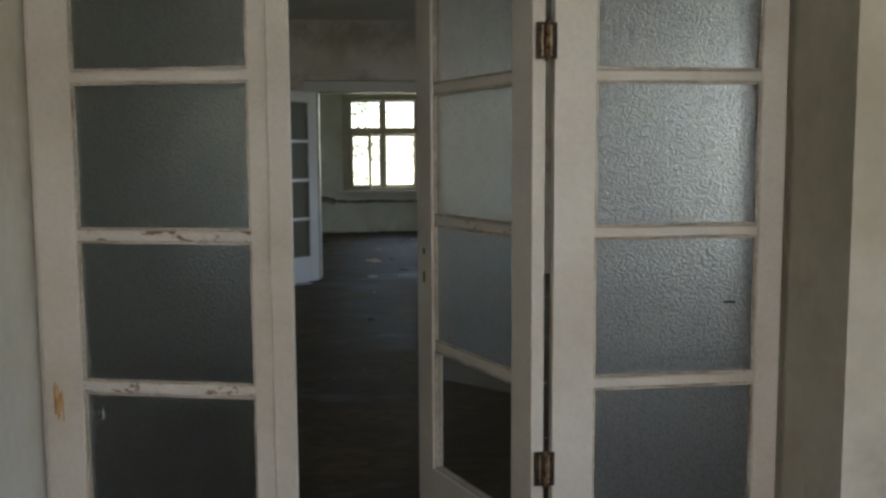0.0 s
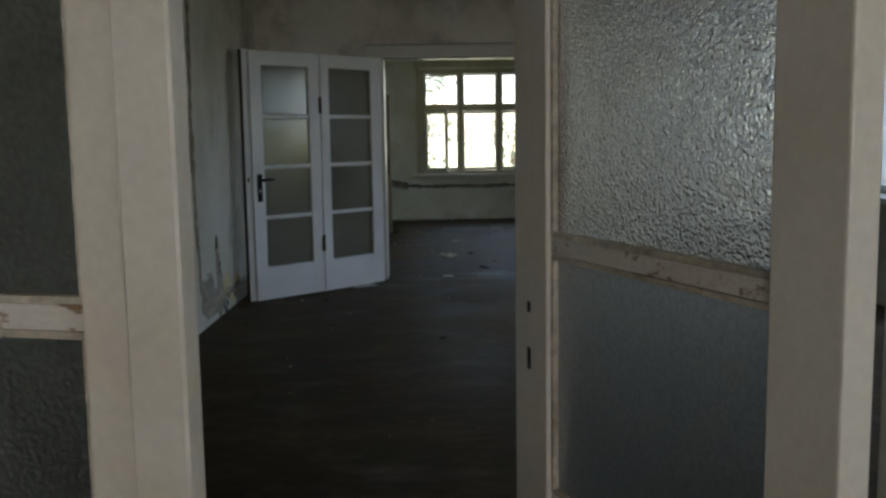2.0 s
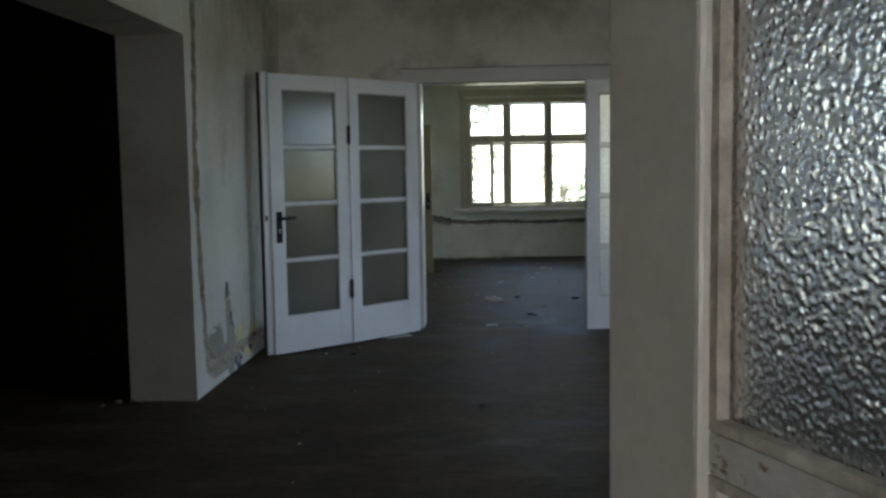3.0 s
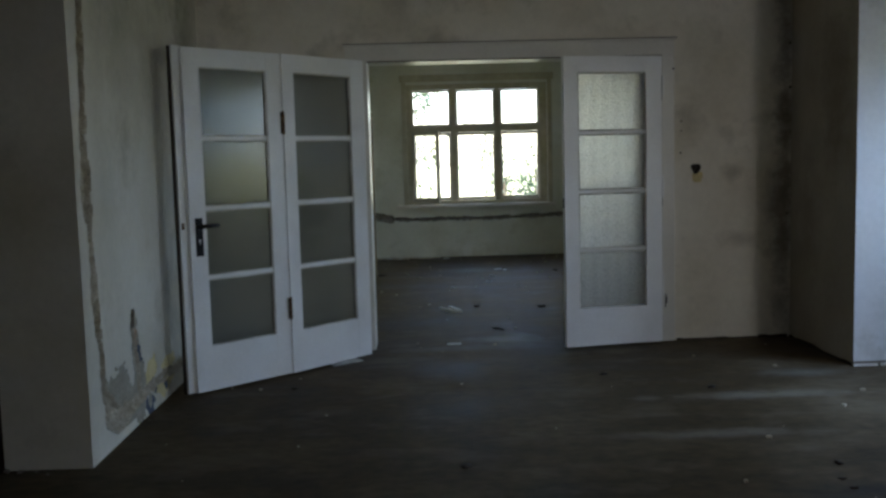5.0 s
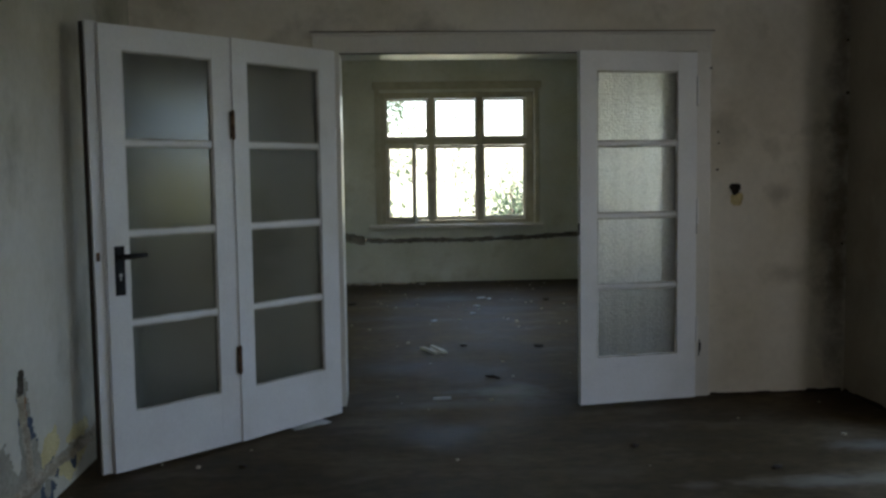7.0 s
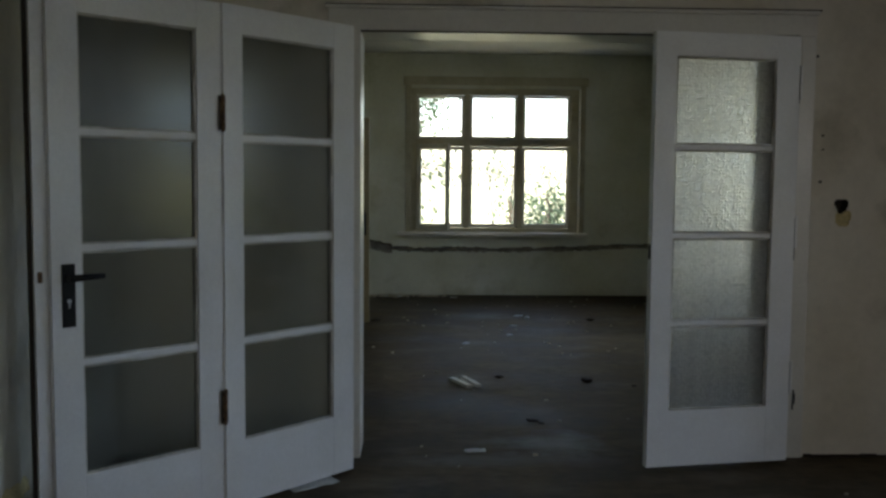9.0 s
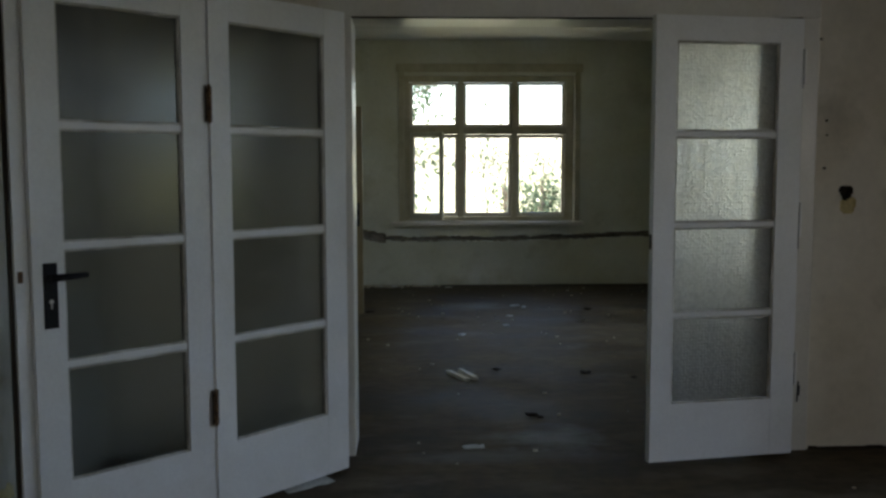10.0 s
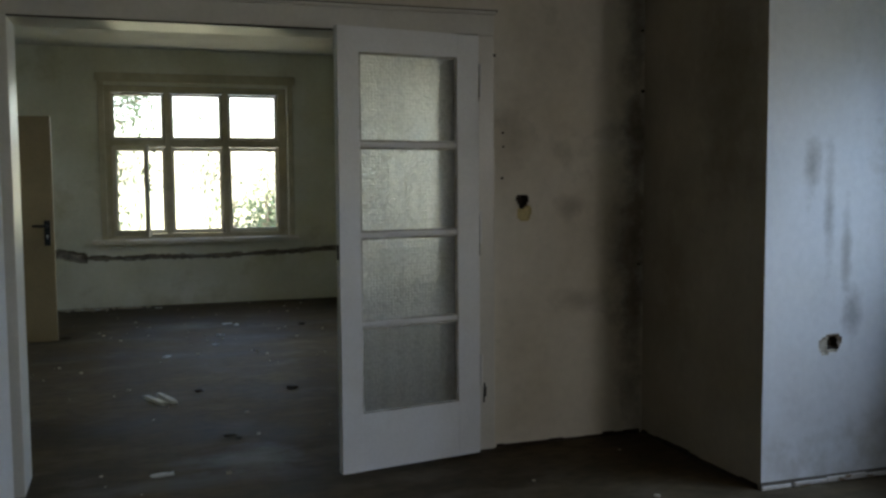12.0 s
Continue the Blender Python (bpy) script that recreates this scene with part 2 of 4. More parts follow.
PAINT_WHITE = material("white_door_paint", [(0.66, 0.65, 0.62), (0.74, 0.73, 0.71), (0.78, 0.78, 0.77)], 2.0, 0.38, 0.12, 70, fine_mix=0.05, spots=(0.40, 0.33, 0.24), spot_scale=30, spot_at=0.80, bump_distance=0.004)
PAINT_GLOSSY = material("glossy_cream_paint", [(0.60, 0.57, 0.50), (0.68, 0.65, 0.58)], 2.0, 0.34, 0.06, 50, fine_mix=0.05, bump_distance=0.003, rough_var=0.05)
PAINT_PEELING = material("peeling_door_paint", [(0.60, 0.55, 0.48), (0.68, 0.64, 0.58)], 2.5, 0.5, 0.5, 70, fine_mix=0.1, spots=(0.24, 0.15, 0.08), spot_scale=24, spot_at=0.56, stretch=(0.6, 1, 1.6), bump_distance=0.006)
WINDOW_PAINT = material("yellowed_window_paint", [(0.36, 0.31, 0.20), (0.50, 0.45, 0.32)], 5, 0.5, 0.2, 70, fine_mix=0.12)
SASH_PAINT = material("dull_cream_sash_paint", [(0.50, 0.46, 0.35), (0.64, 0.60, 0.49)], 5, 0.5, 0.2, 70, fine_mix=0.12)
BAND_OLIVE = material("dull_olive_band", [(0.17, 0.15, 0.10), (0.25, 0.22, 0.15)], 5, 0.7, 0.2, 70, fine_mix=0.15)
BEAD_CREAM = material("dirty_cream_bead", [(0.28, 0.22, 0.15), (0.50, 0.44, 0.35), (0.61, 0.56, 0.47)], 6, 0.6, 0.3, 60, fine_mix=0.3)
BEAD_WHITE = material("mottled_white_bead", [(0.24, 0.21, 0.16), (0.46, 0.43, 0.37), (0.66, 0.65, 0.61)], 6, 0.6, 0.3, 60, fine_mix=0.3)
# near-black tone for the shade gap beside the open leaf
GAP_SHADE = material("dark_gap_shade", [(0.022, 0.016, 0.010), (0.05, 0.036, 0.022)], 6, 0.85, 0.4, 60, stretch=(1, 1, 0.2))
OCHRE = material("ochre_door_paint", [(0.17, 0.12, 0.055), (0.24, 0.18, 0.095)], 2.0, 0.45, 0.12, 60, fine_mix=0.1)
RUST = material("rusty_brass", [(0.05, 0.03, 0.02), (0.16, 0.09, 0.045), (0.27, 0.16, 0.07)], 40, 0.5, 0.3, 160, metal=0.6)
HINGE_DARK = material("corroded_iron", [(0.018, 0.013, 0.009), (0.06, 0.04, 0.022), (0.11, 0.07, 0.035)], 40, 0.55, 0.3, 160, metal=0.5)
PALE_BRASS = material("worn_brass", [(0.22, 0.17, 0.10), (0.42, 0.36, 0.25)], 40, 0.45, 0.2, 160, metal=0.7)
BLACK = material("black_metal", [(0.006, 0.006, 0.007), (0.014, 0.014, 0.015)], 20, 0.55, 0.1, 90, fine_mix=0.1, specular=0.2)
DARK = material("dark_litter_and_shade", [(0.018, 0.013, 0.009), (0.05, 0.035, 0.022)], 30, 0.9, 0.3, 120)
PALE_WOOD = material("pale_splintered_wood", [(0.50, 0.46, 0.38), (0.68, 0.65, 0.58)], 14, 0.7, 0.3, 90)
PAPER = material("crumpled_paper", [(0.50, 0.50, 0.48), (0.66, 0.66, 0.64)], 8, 0.8, 0.2, 80)
GRASS = material("dry_meadow", [(0.30, 0.31, 0.17), (0.42, 0.41, 0.27)], 0.6, 0.9, 0.4, 20)
BARK = material("bark", [(0.09, 0.07, 0.05), (0.17, 0.13, 0.10)], 9, 0.9, 0.6, 60)
LEAF = material("leaves", [(0.040, 0.070, 0.032), (0.060, 0.105, 0.048)], 1.5, 0.6, 0.0, 8)
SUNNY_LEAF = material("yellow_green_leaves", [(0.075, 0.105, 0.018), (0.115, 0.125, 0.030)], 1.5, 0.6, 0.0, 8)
GLASS_CLEAR = glass("clear_glass", (0.97, 0.99, 0.98), 0.0)
GLASS_HAMMERED = glass("hammered_glass", (0.98, 0.99, 0.98), 0.22, 0.0044, 0.6, False, 0.25)
GLASS_COARSE = glass("coarse_hammered_glass", (0.98, 0.99, 0.98), 0.38, 0.0062, 1.0, False, 0.5)
GLASS_FROSTED = glass("frosted_glass", (0.50, 0.53, 0.51), 0.16)
GLASS_DULL = glass("dull_ribbed_glass", (0.67, 0.71, 0.70), 0.28, 0.0066, 0.8, False, 0.3)
GLASS_MILKY = glass("milky_glass", (0.70, 0.75, 0.77), 0.40, 0.006, 0.08)
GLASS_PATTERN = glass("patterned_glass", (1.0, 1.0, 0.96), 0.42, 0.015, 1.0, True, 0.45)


# ---- building blocks ----
def add_box(bm, lo, hi, m=None, bevel=0.0, segments=1):
    """A box between two corners, with rounded edges if asked."""
    lo, hi = Vector(lo), Vector(hi)
    made = bmesh.ops.create_cube(bm, size=1.0, matrix=Matrix.Translation((lo + hi) / 2) @ Matrix.Diagonal((*(hi - lo), 1)))
    vs = made["verts"]
    if bevel:
        edges = list({ed for v in vs for ed in v.link_edges})
        out = bmesh.ops.bevel(bm, geom=edges, offset=bevel, segments=segments, affect="EDGES", profile=0.6)
        vs = list({v for f in out["faces"] for v in f.verts} | {v for v in vs if v.is_valid})
    if m is not None:
        bmesh.ops.transform(bm, matrix=m, verts=vs)
    return vs


def add_rod(bm, a, b, r0, r1=None, sides=10):
    a, b = Vector(a), Vector(b)
    r1 = r0 if r1 is None else r1
    m = Matrix.Translation((a + b) / 2) @ (b - a).to_track_quat("Z", "Y").to_matrix().to_4x4()
    return bmesh.ops.create_cone(bm, cap_ends=True, segments=sides, radius1=r0, radius2=r1, depth=(b - a).length, matrix=m)["verts"]


def mesh_of(name, bm, mats, smooth=False):
    me = bpy.data.meshes.new(name)
    bm.normal_update()
    bm.to_mesh(me)
    bm.free()
    for m in mats if isinstance(mats, (list, tuple)) else [mats]:
        me.materials.append(m)
    if smooth:
        me.polygons.foreach_set("use_smooth", [True] * len(me.polygons))
    return me


def thing(name, bm, mats, label, category, group="", kind="", smooth=False):
    return tagged(new(name, mesh_of(name, bm, mats, smooth)), label, category, group, kind)


def holder(name, place, label, category, group="", kind=""):
    """An empty at a thing's base, to which its parts belong."""
    ob = new(name)
    ob.location = place
    ob.empty_display_size = 0.1
    return tagged(ob, label, category, group, kind)


def part(name, bm, mats, parent, label="", smooth=False, shift=None):
    """One mesh under a thing or a part. The mesh is given in the world's metres."""
    top = parent
    while top.parent:
        top = top.parent
    bmesh.ops.translate(bm, verts=bm.verts, vec=-Vector(top.location))
    ob = new(name, mesh_of(name, bm, mats, smooth))
    ob.parent = parent
    if label:
        ob["label"] = label
    return ob


def structure(name, boxes, mat, label, category="wall", bevel=0.0):
    bm = bmesh.new()
    for lo, hi in boxes:
        add_box(bm, lo, hi, bevel=bevel)
    return thing(name, bm, mat, label, category, kind="structure")


def steps(lo, hi, size, fine=()):
    """Grid lines from lo to hi, close together inside the fine stretches (from, to, size)."""
    out, x = [], lo
    while x < hi - 1e-6:
        out.append(x)
        here = min([s for a0, a1, s in fine if a0 - 1e-6 <= x < a1], default=size)
        nxt = min([a0 for a0, a1, s in fine if a0 > x + 1e-6] + [hi])
        x = min(x + here, nxt)
    return out + [hi]


def relief_wall(bm, origin, u, v, us, vs, depth, index):
    """A sheet of plaster over the grid us x vs whose face sinks in by depth(u, v); index(u, v, d) picks each face's material."""
    origin, u, v = Vector(origin), Vector(u), Vector(v)
    n = u.cross(v).normalized()
    rows, deep = [], {}
    for j, b in enumerate(vs):
        row = []
        for i, a in enumerate(us):
            d = depth(a, b)
            deep[i, j] = d
            row.append(bm.verts.new(origin + u * a + v * b - n * d))
        rows.append(row)
    for j in range(len(vs) - 1):
        for i in range(len(us) - 1):
            f = bm.faces.new((rows[j][i], rows[j][i + 1], rows[j + 1][i + 1], rows[j + 1][i]))
            d = max(deep[i, j], deep[i + 1, j], deep[i, j + 1], deep[i + 1, j + 1])
            f.material_index = index((us[i] + us[i + 1]) / 2, (vs[j] + vs[j + 1]) / 2, d)


def near_line(pts, a, b):
    """The distance from (a, b) to a broken line, and how far along it that is."""
    best, at, run = 9.0, 0.0, 0.0
    for (x0, y0), (x1, y1) in zip(pts, pts[1:]):
        dx, dy = x1 - x0, y1 - y0
        ln = math.hypot(dx, dy)
        t = max(0.0, min(1.0, ((a - x0) * dx + (b - y0) * dy) / (ln * ln)))
        d = math.hypot(a - x0 - t * dx, b - y0 - t * dy)
        if d < best:
            best, at = d, run + t * ln
        run += ln
    return best, at


def wobble(a, b, scale, seed=0.0):
    return noise.noise(Vector((a * scale, b * scale, seed)))


# ---- plan ----
LEFT, RIGHT, FAR = -1.645, 3.55, 10.10       # middle room: faces of its walls
NEAR, NEAR_BACK = 1.755, 2.28                # the wall walked through first
CEIL = 2.92
B_LEFT, B_RIGHT, B_NEAR, B_FAR, B_CEIL = -1.40, 2.95, 10.36, 16.60, 2.87
S_LEFT, S_RIGHT, S_BACK = -2.4, 2.6, -3.2    # first room
JAMB_Y, JAMB_X, JAMB_TOP = 7.536, -2.055, 2.195
PIER_X, PIER_Y = 2.69, 9.07

structure("floor", [((-4.6, S_BACK - 0.4, -0.25), (RIGHT + 0.4, B_FAR + 0.4, 0.0))], FLOOR, "worn brown floor covered with grey dust", "floor")
structure("ceiling_1", [((S_LEFT - 0.3, S_BACK - 0.4, CEIL), (RIGHT + 0.4, NEAR_BACK - 0.2, CEIL + 0.25))], CEILING, "plain off-white plaster ceiling", "ceiling")
structure("ceiling_2", [((-4.6, NEAR_BACK - 0.2, CEIL), (RIGHT + 0.4, FAR + 0.13, CEIL + 0.25))], CEILING, "dull off-white plaster ceiling", "ceiling")
structure("ceiling_3", [((B_LEFT - 0.3, FAR + 0.13, B_CEIL), (RIGHT + 0.4, B_FAR + 0.4, B_CEIL + 0.25))], CEILING, "dull white plaster ceiling", "ceiling")

# first room
structure("wall_first_left", [((S_LEFT - 0.3, S_BACK, 0), (S_LEFT, NEAR, CEIL))], PLASTER, "grey-white plaster wall")
# opening of an unseen window, added so that light comes from behind
W6 = (-0.4, 1.4, 0.85, 2.3)
structure("wall_first_back", [((S_LEFT - 0.3, S_BACK - 0.4, 0), (W6[0], S_BACK, CEIL)), ((W6[1], S_BACK - 0.4, 0), (S_RIGHT + 0.4, S_BACK, CEIL)), ((W6[0], S_BACK - 0.4, 0), (W6[1], S_BACK, W6[2])), ((W6[0], S_BACK - 0.4, W6[3]), (W6[1], S_BACK, CEIL))], PLASTER, "grey-white plaster wall")
W1 = (-1.5, 0.5, 0.85, 2.25)
structure("wall_first_right", [((S_RIGHT, S_BACK, 0), (S_RIGHT + 0.4, W1[0], CEIL)), ((S_RIGHT, W1[1], 0), (S_RIGHT + 0.4, NEAR, CEIL)), ((S_RIGHT, W1[0], 0), (S_RIGHT + 0.4, W1[1], W1[2])), ((S_RIGHT, W1[0], W1[3]), (S_RIGHT + 0.4, W1[1], CEIL))], PLASTER, "grey-white plaster wall with a window")
N0, N1, NTOP = -0.945, 1.285, 2.26
structure("wall_near", [((S_LEFT - 0.3, NEAR, 0), (N0, NEAR_BACK, CEIL)), ((N1, NEAR, 0), (RIGHT + 0.4, NEAR_BACK, CEIL)), ((N0, NEAR, NTOP), (N1, NEAR_BACK, CEIL))], PLASTER_NEAR, "thick plaster wall round a wide doorway")

# middle room
P0 = 4.6
structure("wall_left_near", [((JAMB_X, NEAR_BACK, 0), (LEFT, P0, CEIL)), ((JAMB_X, P0, JAMB_TOP), (LEFT, JAMB_Y - 0.002, CEIL))], PLASTER, "stained plaster wall beside a dark opening")
# the side room's darkness is painted into these near-black walls
structure("wall_dark_room", [((-4.6, 3.4, 0), (-4.3, 9.2, CEIL)), ((-4.3, 3.4, 0), (JAMB_X, 3.7, CEIL)), ((-4.3, 8.9, 0), (JAMB_X, 9.2, CEIL))], DARK, "walls of an unlit side room, darkness put into their colour")
W2 = (7.45, 8.9, 0.85, 2.3)
W4 = (4.55, 6.55, 0.85, 2.3)
structure("wall_right", [((RIGHT, NEAR_BACK, 0), (RIGHT + 0.4, W4[0], CEIL)), ((RIGHT, W4[1], 0), (RIGHT + 0.4, W2[0], CEIL)), ((RIGHT, W4[0], 0), (RIGHT + 0.4, W4[1], W4[2])), ((RIGHT, W4[0], W4[3]), (RIGHT + 0.4, W4[1], CEIL)), ((RIGHT, W2[1], 0), (RIGHT + 0.4, FAR, CEIL)), ((RIGHT, W2[0], 0), (RIGHT + 0.4, W2[1], W2[2])), ((RIGHT, W2[0], W2[3]), (RIGHT + 0.4, W2[1], CEIL))], PLASTER, "plaster wall with two windows")

# openings between the rooms
O0, O1, OTOP = -0.43, 1.78, 2.115
structure("door_frame_far", [((O0 - 0.158, FAR - 0.022, 0), (O0, B_NEAR + 0.02, OTOP)), ((O1 - 0.07, FAR - 0.022, 0), (O1 + 0.032, B_NEAR + 0.02, OTOP)), ((-0.588, FAR - 0.026, OTOP), (1.812, B_NEAR + 0.02, OTOP + 0.105)), ((-0.60, FAR - 0.04, OTOP + 0.105), (1.82, FAR + 0.02, OTOP + 0.122))], PAINT_GLOSSY, "cream painted wooden door frame with a flat header board", "door frame", bevel=0.003)
# post added behind the glass to give its dark right-hand band
structure("trim_band_post", [((1.530, FAR - 0.075, 0.001), (O1 - 0.072, FAR - 0.026, OTOP - 0.002))], BAND_OLIVE, "added dull olive post that darkens the edge of the glazed leaf", "door frame", bevel=0.003)
structure("door_frame_near", [((N0 - 0.0, 2.275, 0), (N0 + 0.03, NEAR_BACK + 0.02, NTOP)), ((N1 - 0.025, 2.15, 0), (N1, NEAR_BACK + 0.01, NTOP)), ((N0 + 0.035, 2.15, NTOP - 0.05), (N1 - 0.03, NEAR_BACK + 0.01, NTOP))], PAINT, "cream painted wooden door frame", "door frame", bevel=0.003)

# far room
structure("wall_far_left", [((B_LEFT - 0.3, B_NEAR, 0), (B_LEFT, B_FAR, B_CEIL))], PLASTER_B, "yellowed plaster wall")
W5 = (12.13, 14.07, 0.85, 2.3)
structure("wall_far_right", [((B_RIGHT, B_NEAR, 0), (B_RIGHT + 0.4, W5[0], B_CEIL)), ((B_RIGHT, W5[1], 0), (B_RIGHT + 0.4, B_FAR, B_CEIL)), ((B_RIGHT, W5[0], 0), (B_RIGHT + 0.4, W5[1], W5[2])), ((B_RIGHT, W5[0], W5[3]), (B_RIGHT + 0.4, W5[1], B_CEIL))], PLASTER_B, "yellowed plaster wall")


# ---- walls with broken plaster ----
CHASE = [(7.74, 2.92), (7.72, 2.3), (7.70, 1.9), (7.66, 1.45), (7.68, 1.2), (7.70, 0.8), (7.74, 0.5), (7.76, 0.28), (7.92, 0.17)]
CHASE_LOW = [(7.78, 0.18), (7.98, 0.11), (8.25, 0.13), (8.6, 0.145), (9.15, 0.14), (9.6, 0.14)]
CHASE_UP = [(8.33, 0.16), (8.31, 0.30), (8.27, 0.44), (8.255, 0.53)]
SLOT = (8.255, 0.585)


def left_depth(a, b):
    n = wobble(a, b, 9, 3.1) * 0.6 + wobble(a, b, 30, 7.7) * 0.4
    out = 0.0
    for line, wide, deep in ((CHASE, 0.039, 0.030), (CHASE_LOW, 0.036, 0.028), (CHASE_UP, 0.030, 0.020)):
        d, along = near_line(line, a, b)
        w = wide * (1 + 0.8 * n + 0.4 * wobble(along, 0, 3.0, wide * 100))
        if line is CHASE and 1.15 < b < 1.42:
            w += 0.022
        if line is CHASE_LOW and a < 8.3:
            w += 0.035 * max(0.0, 1 - abs(a - 7.95) / 0.3)
        if d < w:
            out = max(out, deep * min(1.0, (w - d) / 0.012) * (1 + 0.5 * wobble(a, b, 60, 1.0)))
    if math.hypot((a - SLOT[0]) / 0.034, (b - SLOT[1]) / 0.050) < 1:
        out = 0.060
    if out == 0.0 and left_bare(a, b):
        out = 0.004
    return out + 0.002 * wobble(a, b, 1.6, 5.0)


# shards of older paint round the lower groove: where, how wide and high, lean, tone (2 yellow, 3 blue, 4 undercoat)
SHARDS = (
    (8.50, 0.075, 0.045, 0.035, 0.0, 4), (8.43, 0.085, 0.030, 0.055, 0.2, 3), (8.50, 0.055, 0.085, 0.050, 0.0, 3),
    (8.60, 0.125, 0.040, 0.050, -0.4, 3), (8.84, 0.105, 0.035, 0.045, -0.3, 3), (8.36, 0.235, 0.040, 0.075, 0.3, 3),
    (8.55, 0.235, 0.085, 0.085, 0.5, 2), (8.30, 0.075, 0.075, 0.075, 0.0, 2), (8.90, 0.215, 0.150, 0.045, 0.1, 2), (8.78, 0.105, 0.170, 0.060, 0.2, 2),
)


def left_bare(a, b):
    """Where the white coat has come off round the grooves: 4 undercoat, 2 yellow, 3 blue, 5 rust."""
    n = 0.6 * wobble(a, b, 7, 41.0) + 0.4 * wobble(a, b, 24, 42.0)
    if 7.74 < a < 8.30 and b < 0.36 + 0.14 * n - 0.55 * max(0.0, a - 8.02) and b > 0.05 + 0.5 * max(0.0, 7.9 - a):
        return 4
    if abs(a - 8.285 + 0.02 * n) < 0.022 and 0.40 < b < 0.52:
        return 5
    d, _ = near_line(CHASE_UP, a, b)
    if d < 0.072 + 0.24 * max(0.0, 0.38 - b) + 0.05 * n:
        return 3 if a < 8.27 and 0.42 < b < 0.53 or a > 8.30 and 0.33 < b < 0.43 else 4
    for x, z, wide, high, lean, tone in SHARDS:
        u, v = (a - x - lean * (b - z)) / wide, (b - z) / high
        if max(abs(u) + 0.55 * abs(v), abs(v) + 0.45 * abs(u)) < 1.18 + 0.9 * n:
            return tone
    return 0


def left_index(a, b, d):
    # the slot's deep faces get darker mortar, its shade put into colour
    if d > 0.045:
        return 6
    return 1 if d > 0.008 else left_bare(a, b)


OLD_RUST = material("rust_stain", [(0.20, 0.09, 0.04), (0.36, 0.19, 0.09)], 20, 0.9, 0.3, 80)
SCUFFED = material("bared_undercoat", [(0.25, 0.225, 0.175), (0.37, 0.34, 0.27)], 8, 0.9, 0.4, 70)
bm = bmesh.new()
us = steps(JAMB_Y, FAR, 0.03, [(7.58, 7.86, 0.010), (7.86, 9.3, 0.012)])
vs = steps(0.0, CEIL, 0.03, [(0.0, 0.66, 0.010)])
relief_wall(bm, (LEFT, 0, 0), (0, 1, 0), (0, 0, 1), us, vs, left_depth, left_index)
add_box(bm, (JAMB_X, JAMB_Y + 0.001, 0), (LEFT - 0.05, FAR, CEIL))
add_box(bm, (LEFT - 0.06, JAMB_Y, 0), (LEFT - 0.0015, JAMB_Y + 0.03, CEIL))
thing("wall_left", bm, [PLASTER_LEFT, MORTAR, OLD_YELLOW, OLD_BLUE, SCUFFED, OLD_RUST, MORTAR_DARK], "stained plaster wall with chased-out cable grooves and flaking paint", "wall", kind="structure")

HOLE = (1.977, 1.285)


def far_depth(a, b):
    d = math.hypot(a - HOLE[0], (b - HOLE[1]) * 0.9)
    ang = math.atan2(b - HOLE[1], a - HOLE[0])
    out = 0.045 if d < 0.029 * (1 + 0.12 * math.sin(3 * ang)) else 0.0
    d2 = math.hypot((a - HOLE[0] - 0.01) / 0.9, b - HOLE[1] + 0.065)
    if d2 < 0.040 * (1 + 0.35 * wobble(a, b, 30, 2.0)):
        out = max(out, 0.008)
    return out + 0.0015 * wobble(a, b, 1.7, 9.0)


def far_index(a, b, d):
    # shade inside the hole is painted on as a dark colour
    if d > 0.02:
        return 5
    return 2 if d > 0.004 else 0


bm = bmesh.new()
us = steps(1.812, PIER_X, 0.05, [(1.90, 2.05, 0.008)])
vs = steps(0.0, CEIL, 0.05, [(1.14, 1.34, 0.008)])
relief_wall(bm, (0, FAR, 0), (1, 0, 0), (0, 0, 1), us, vs, far_depth, far_index)
add_box(bm, (1.812, FAR + 0.06, 0), (RIGHT + 0.4, B_NEAR, CEIL))
add_box(bm, (LEFT - 0.4, FAR, 0), (O0 - 0.158, B_NEAR, CEIL))
add_box(bm, (O0 - 0.158, FAR, OTOP + 0.105), (1.812, B_NEAR, CEIL))
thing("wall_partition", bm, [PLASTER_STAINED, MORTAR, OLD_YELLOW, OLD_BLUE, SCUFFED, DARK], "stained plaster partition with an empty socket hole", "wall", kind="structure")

PH = (3.05, 0.64)


def pier_depth(a, b):
    d = math.hypot(a - PH[0], b - PH[1])
    ang = math.atan2(b - PH[1], a - PH[0])
    out = 0.0
    if d < 0.048 * (1 + 0.25 * math.sin(2 * ang + 1) + 0.2 * wobble(a, b, 40, 4.0)):
        out = 0.012
    if math.hypot(a - PH[0] - 0.022, b - PH[1]) < 0.028:
        out = 0.045
    e = 3.47 - a - 0.06 * wobble(0, b, 5.0, 8.0)
    if e < 0.035 and (0.62 < b < 0.90 or b < 0.20):
        out = max(out, 0.03 * wobble(a, b, 14, 6.0) + 0.012)
    return out + 0.0015 * wobble(a, b, 1.7, 14.0)


bm = bmesh.new()
us = steps(PIER_X, RIGHT, 0.03, [(2.98, 3.13, 0.008), (3.36, 3.55, 0.012)])
vs = steps(0.0, CEIL, 0.05, [(0.0, 0.95, 0.012)])
# the torn socket's deepest faces are coloured dark for the shade in it
relief_wall(bm, (0, PIER_Y, 0), (1, 0, 0), (0, 0, 1), us, vs, pier_depth, lambda a, b, d: 2 if d > 0.036 else 1 if d > 0.006 else 0)
add_box(bm, (PIER_X + 0.0015, PIER_Y + 0.05, 0), (RIGHT, FAR + 0.06, CEIL))
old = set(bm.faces)
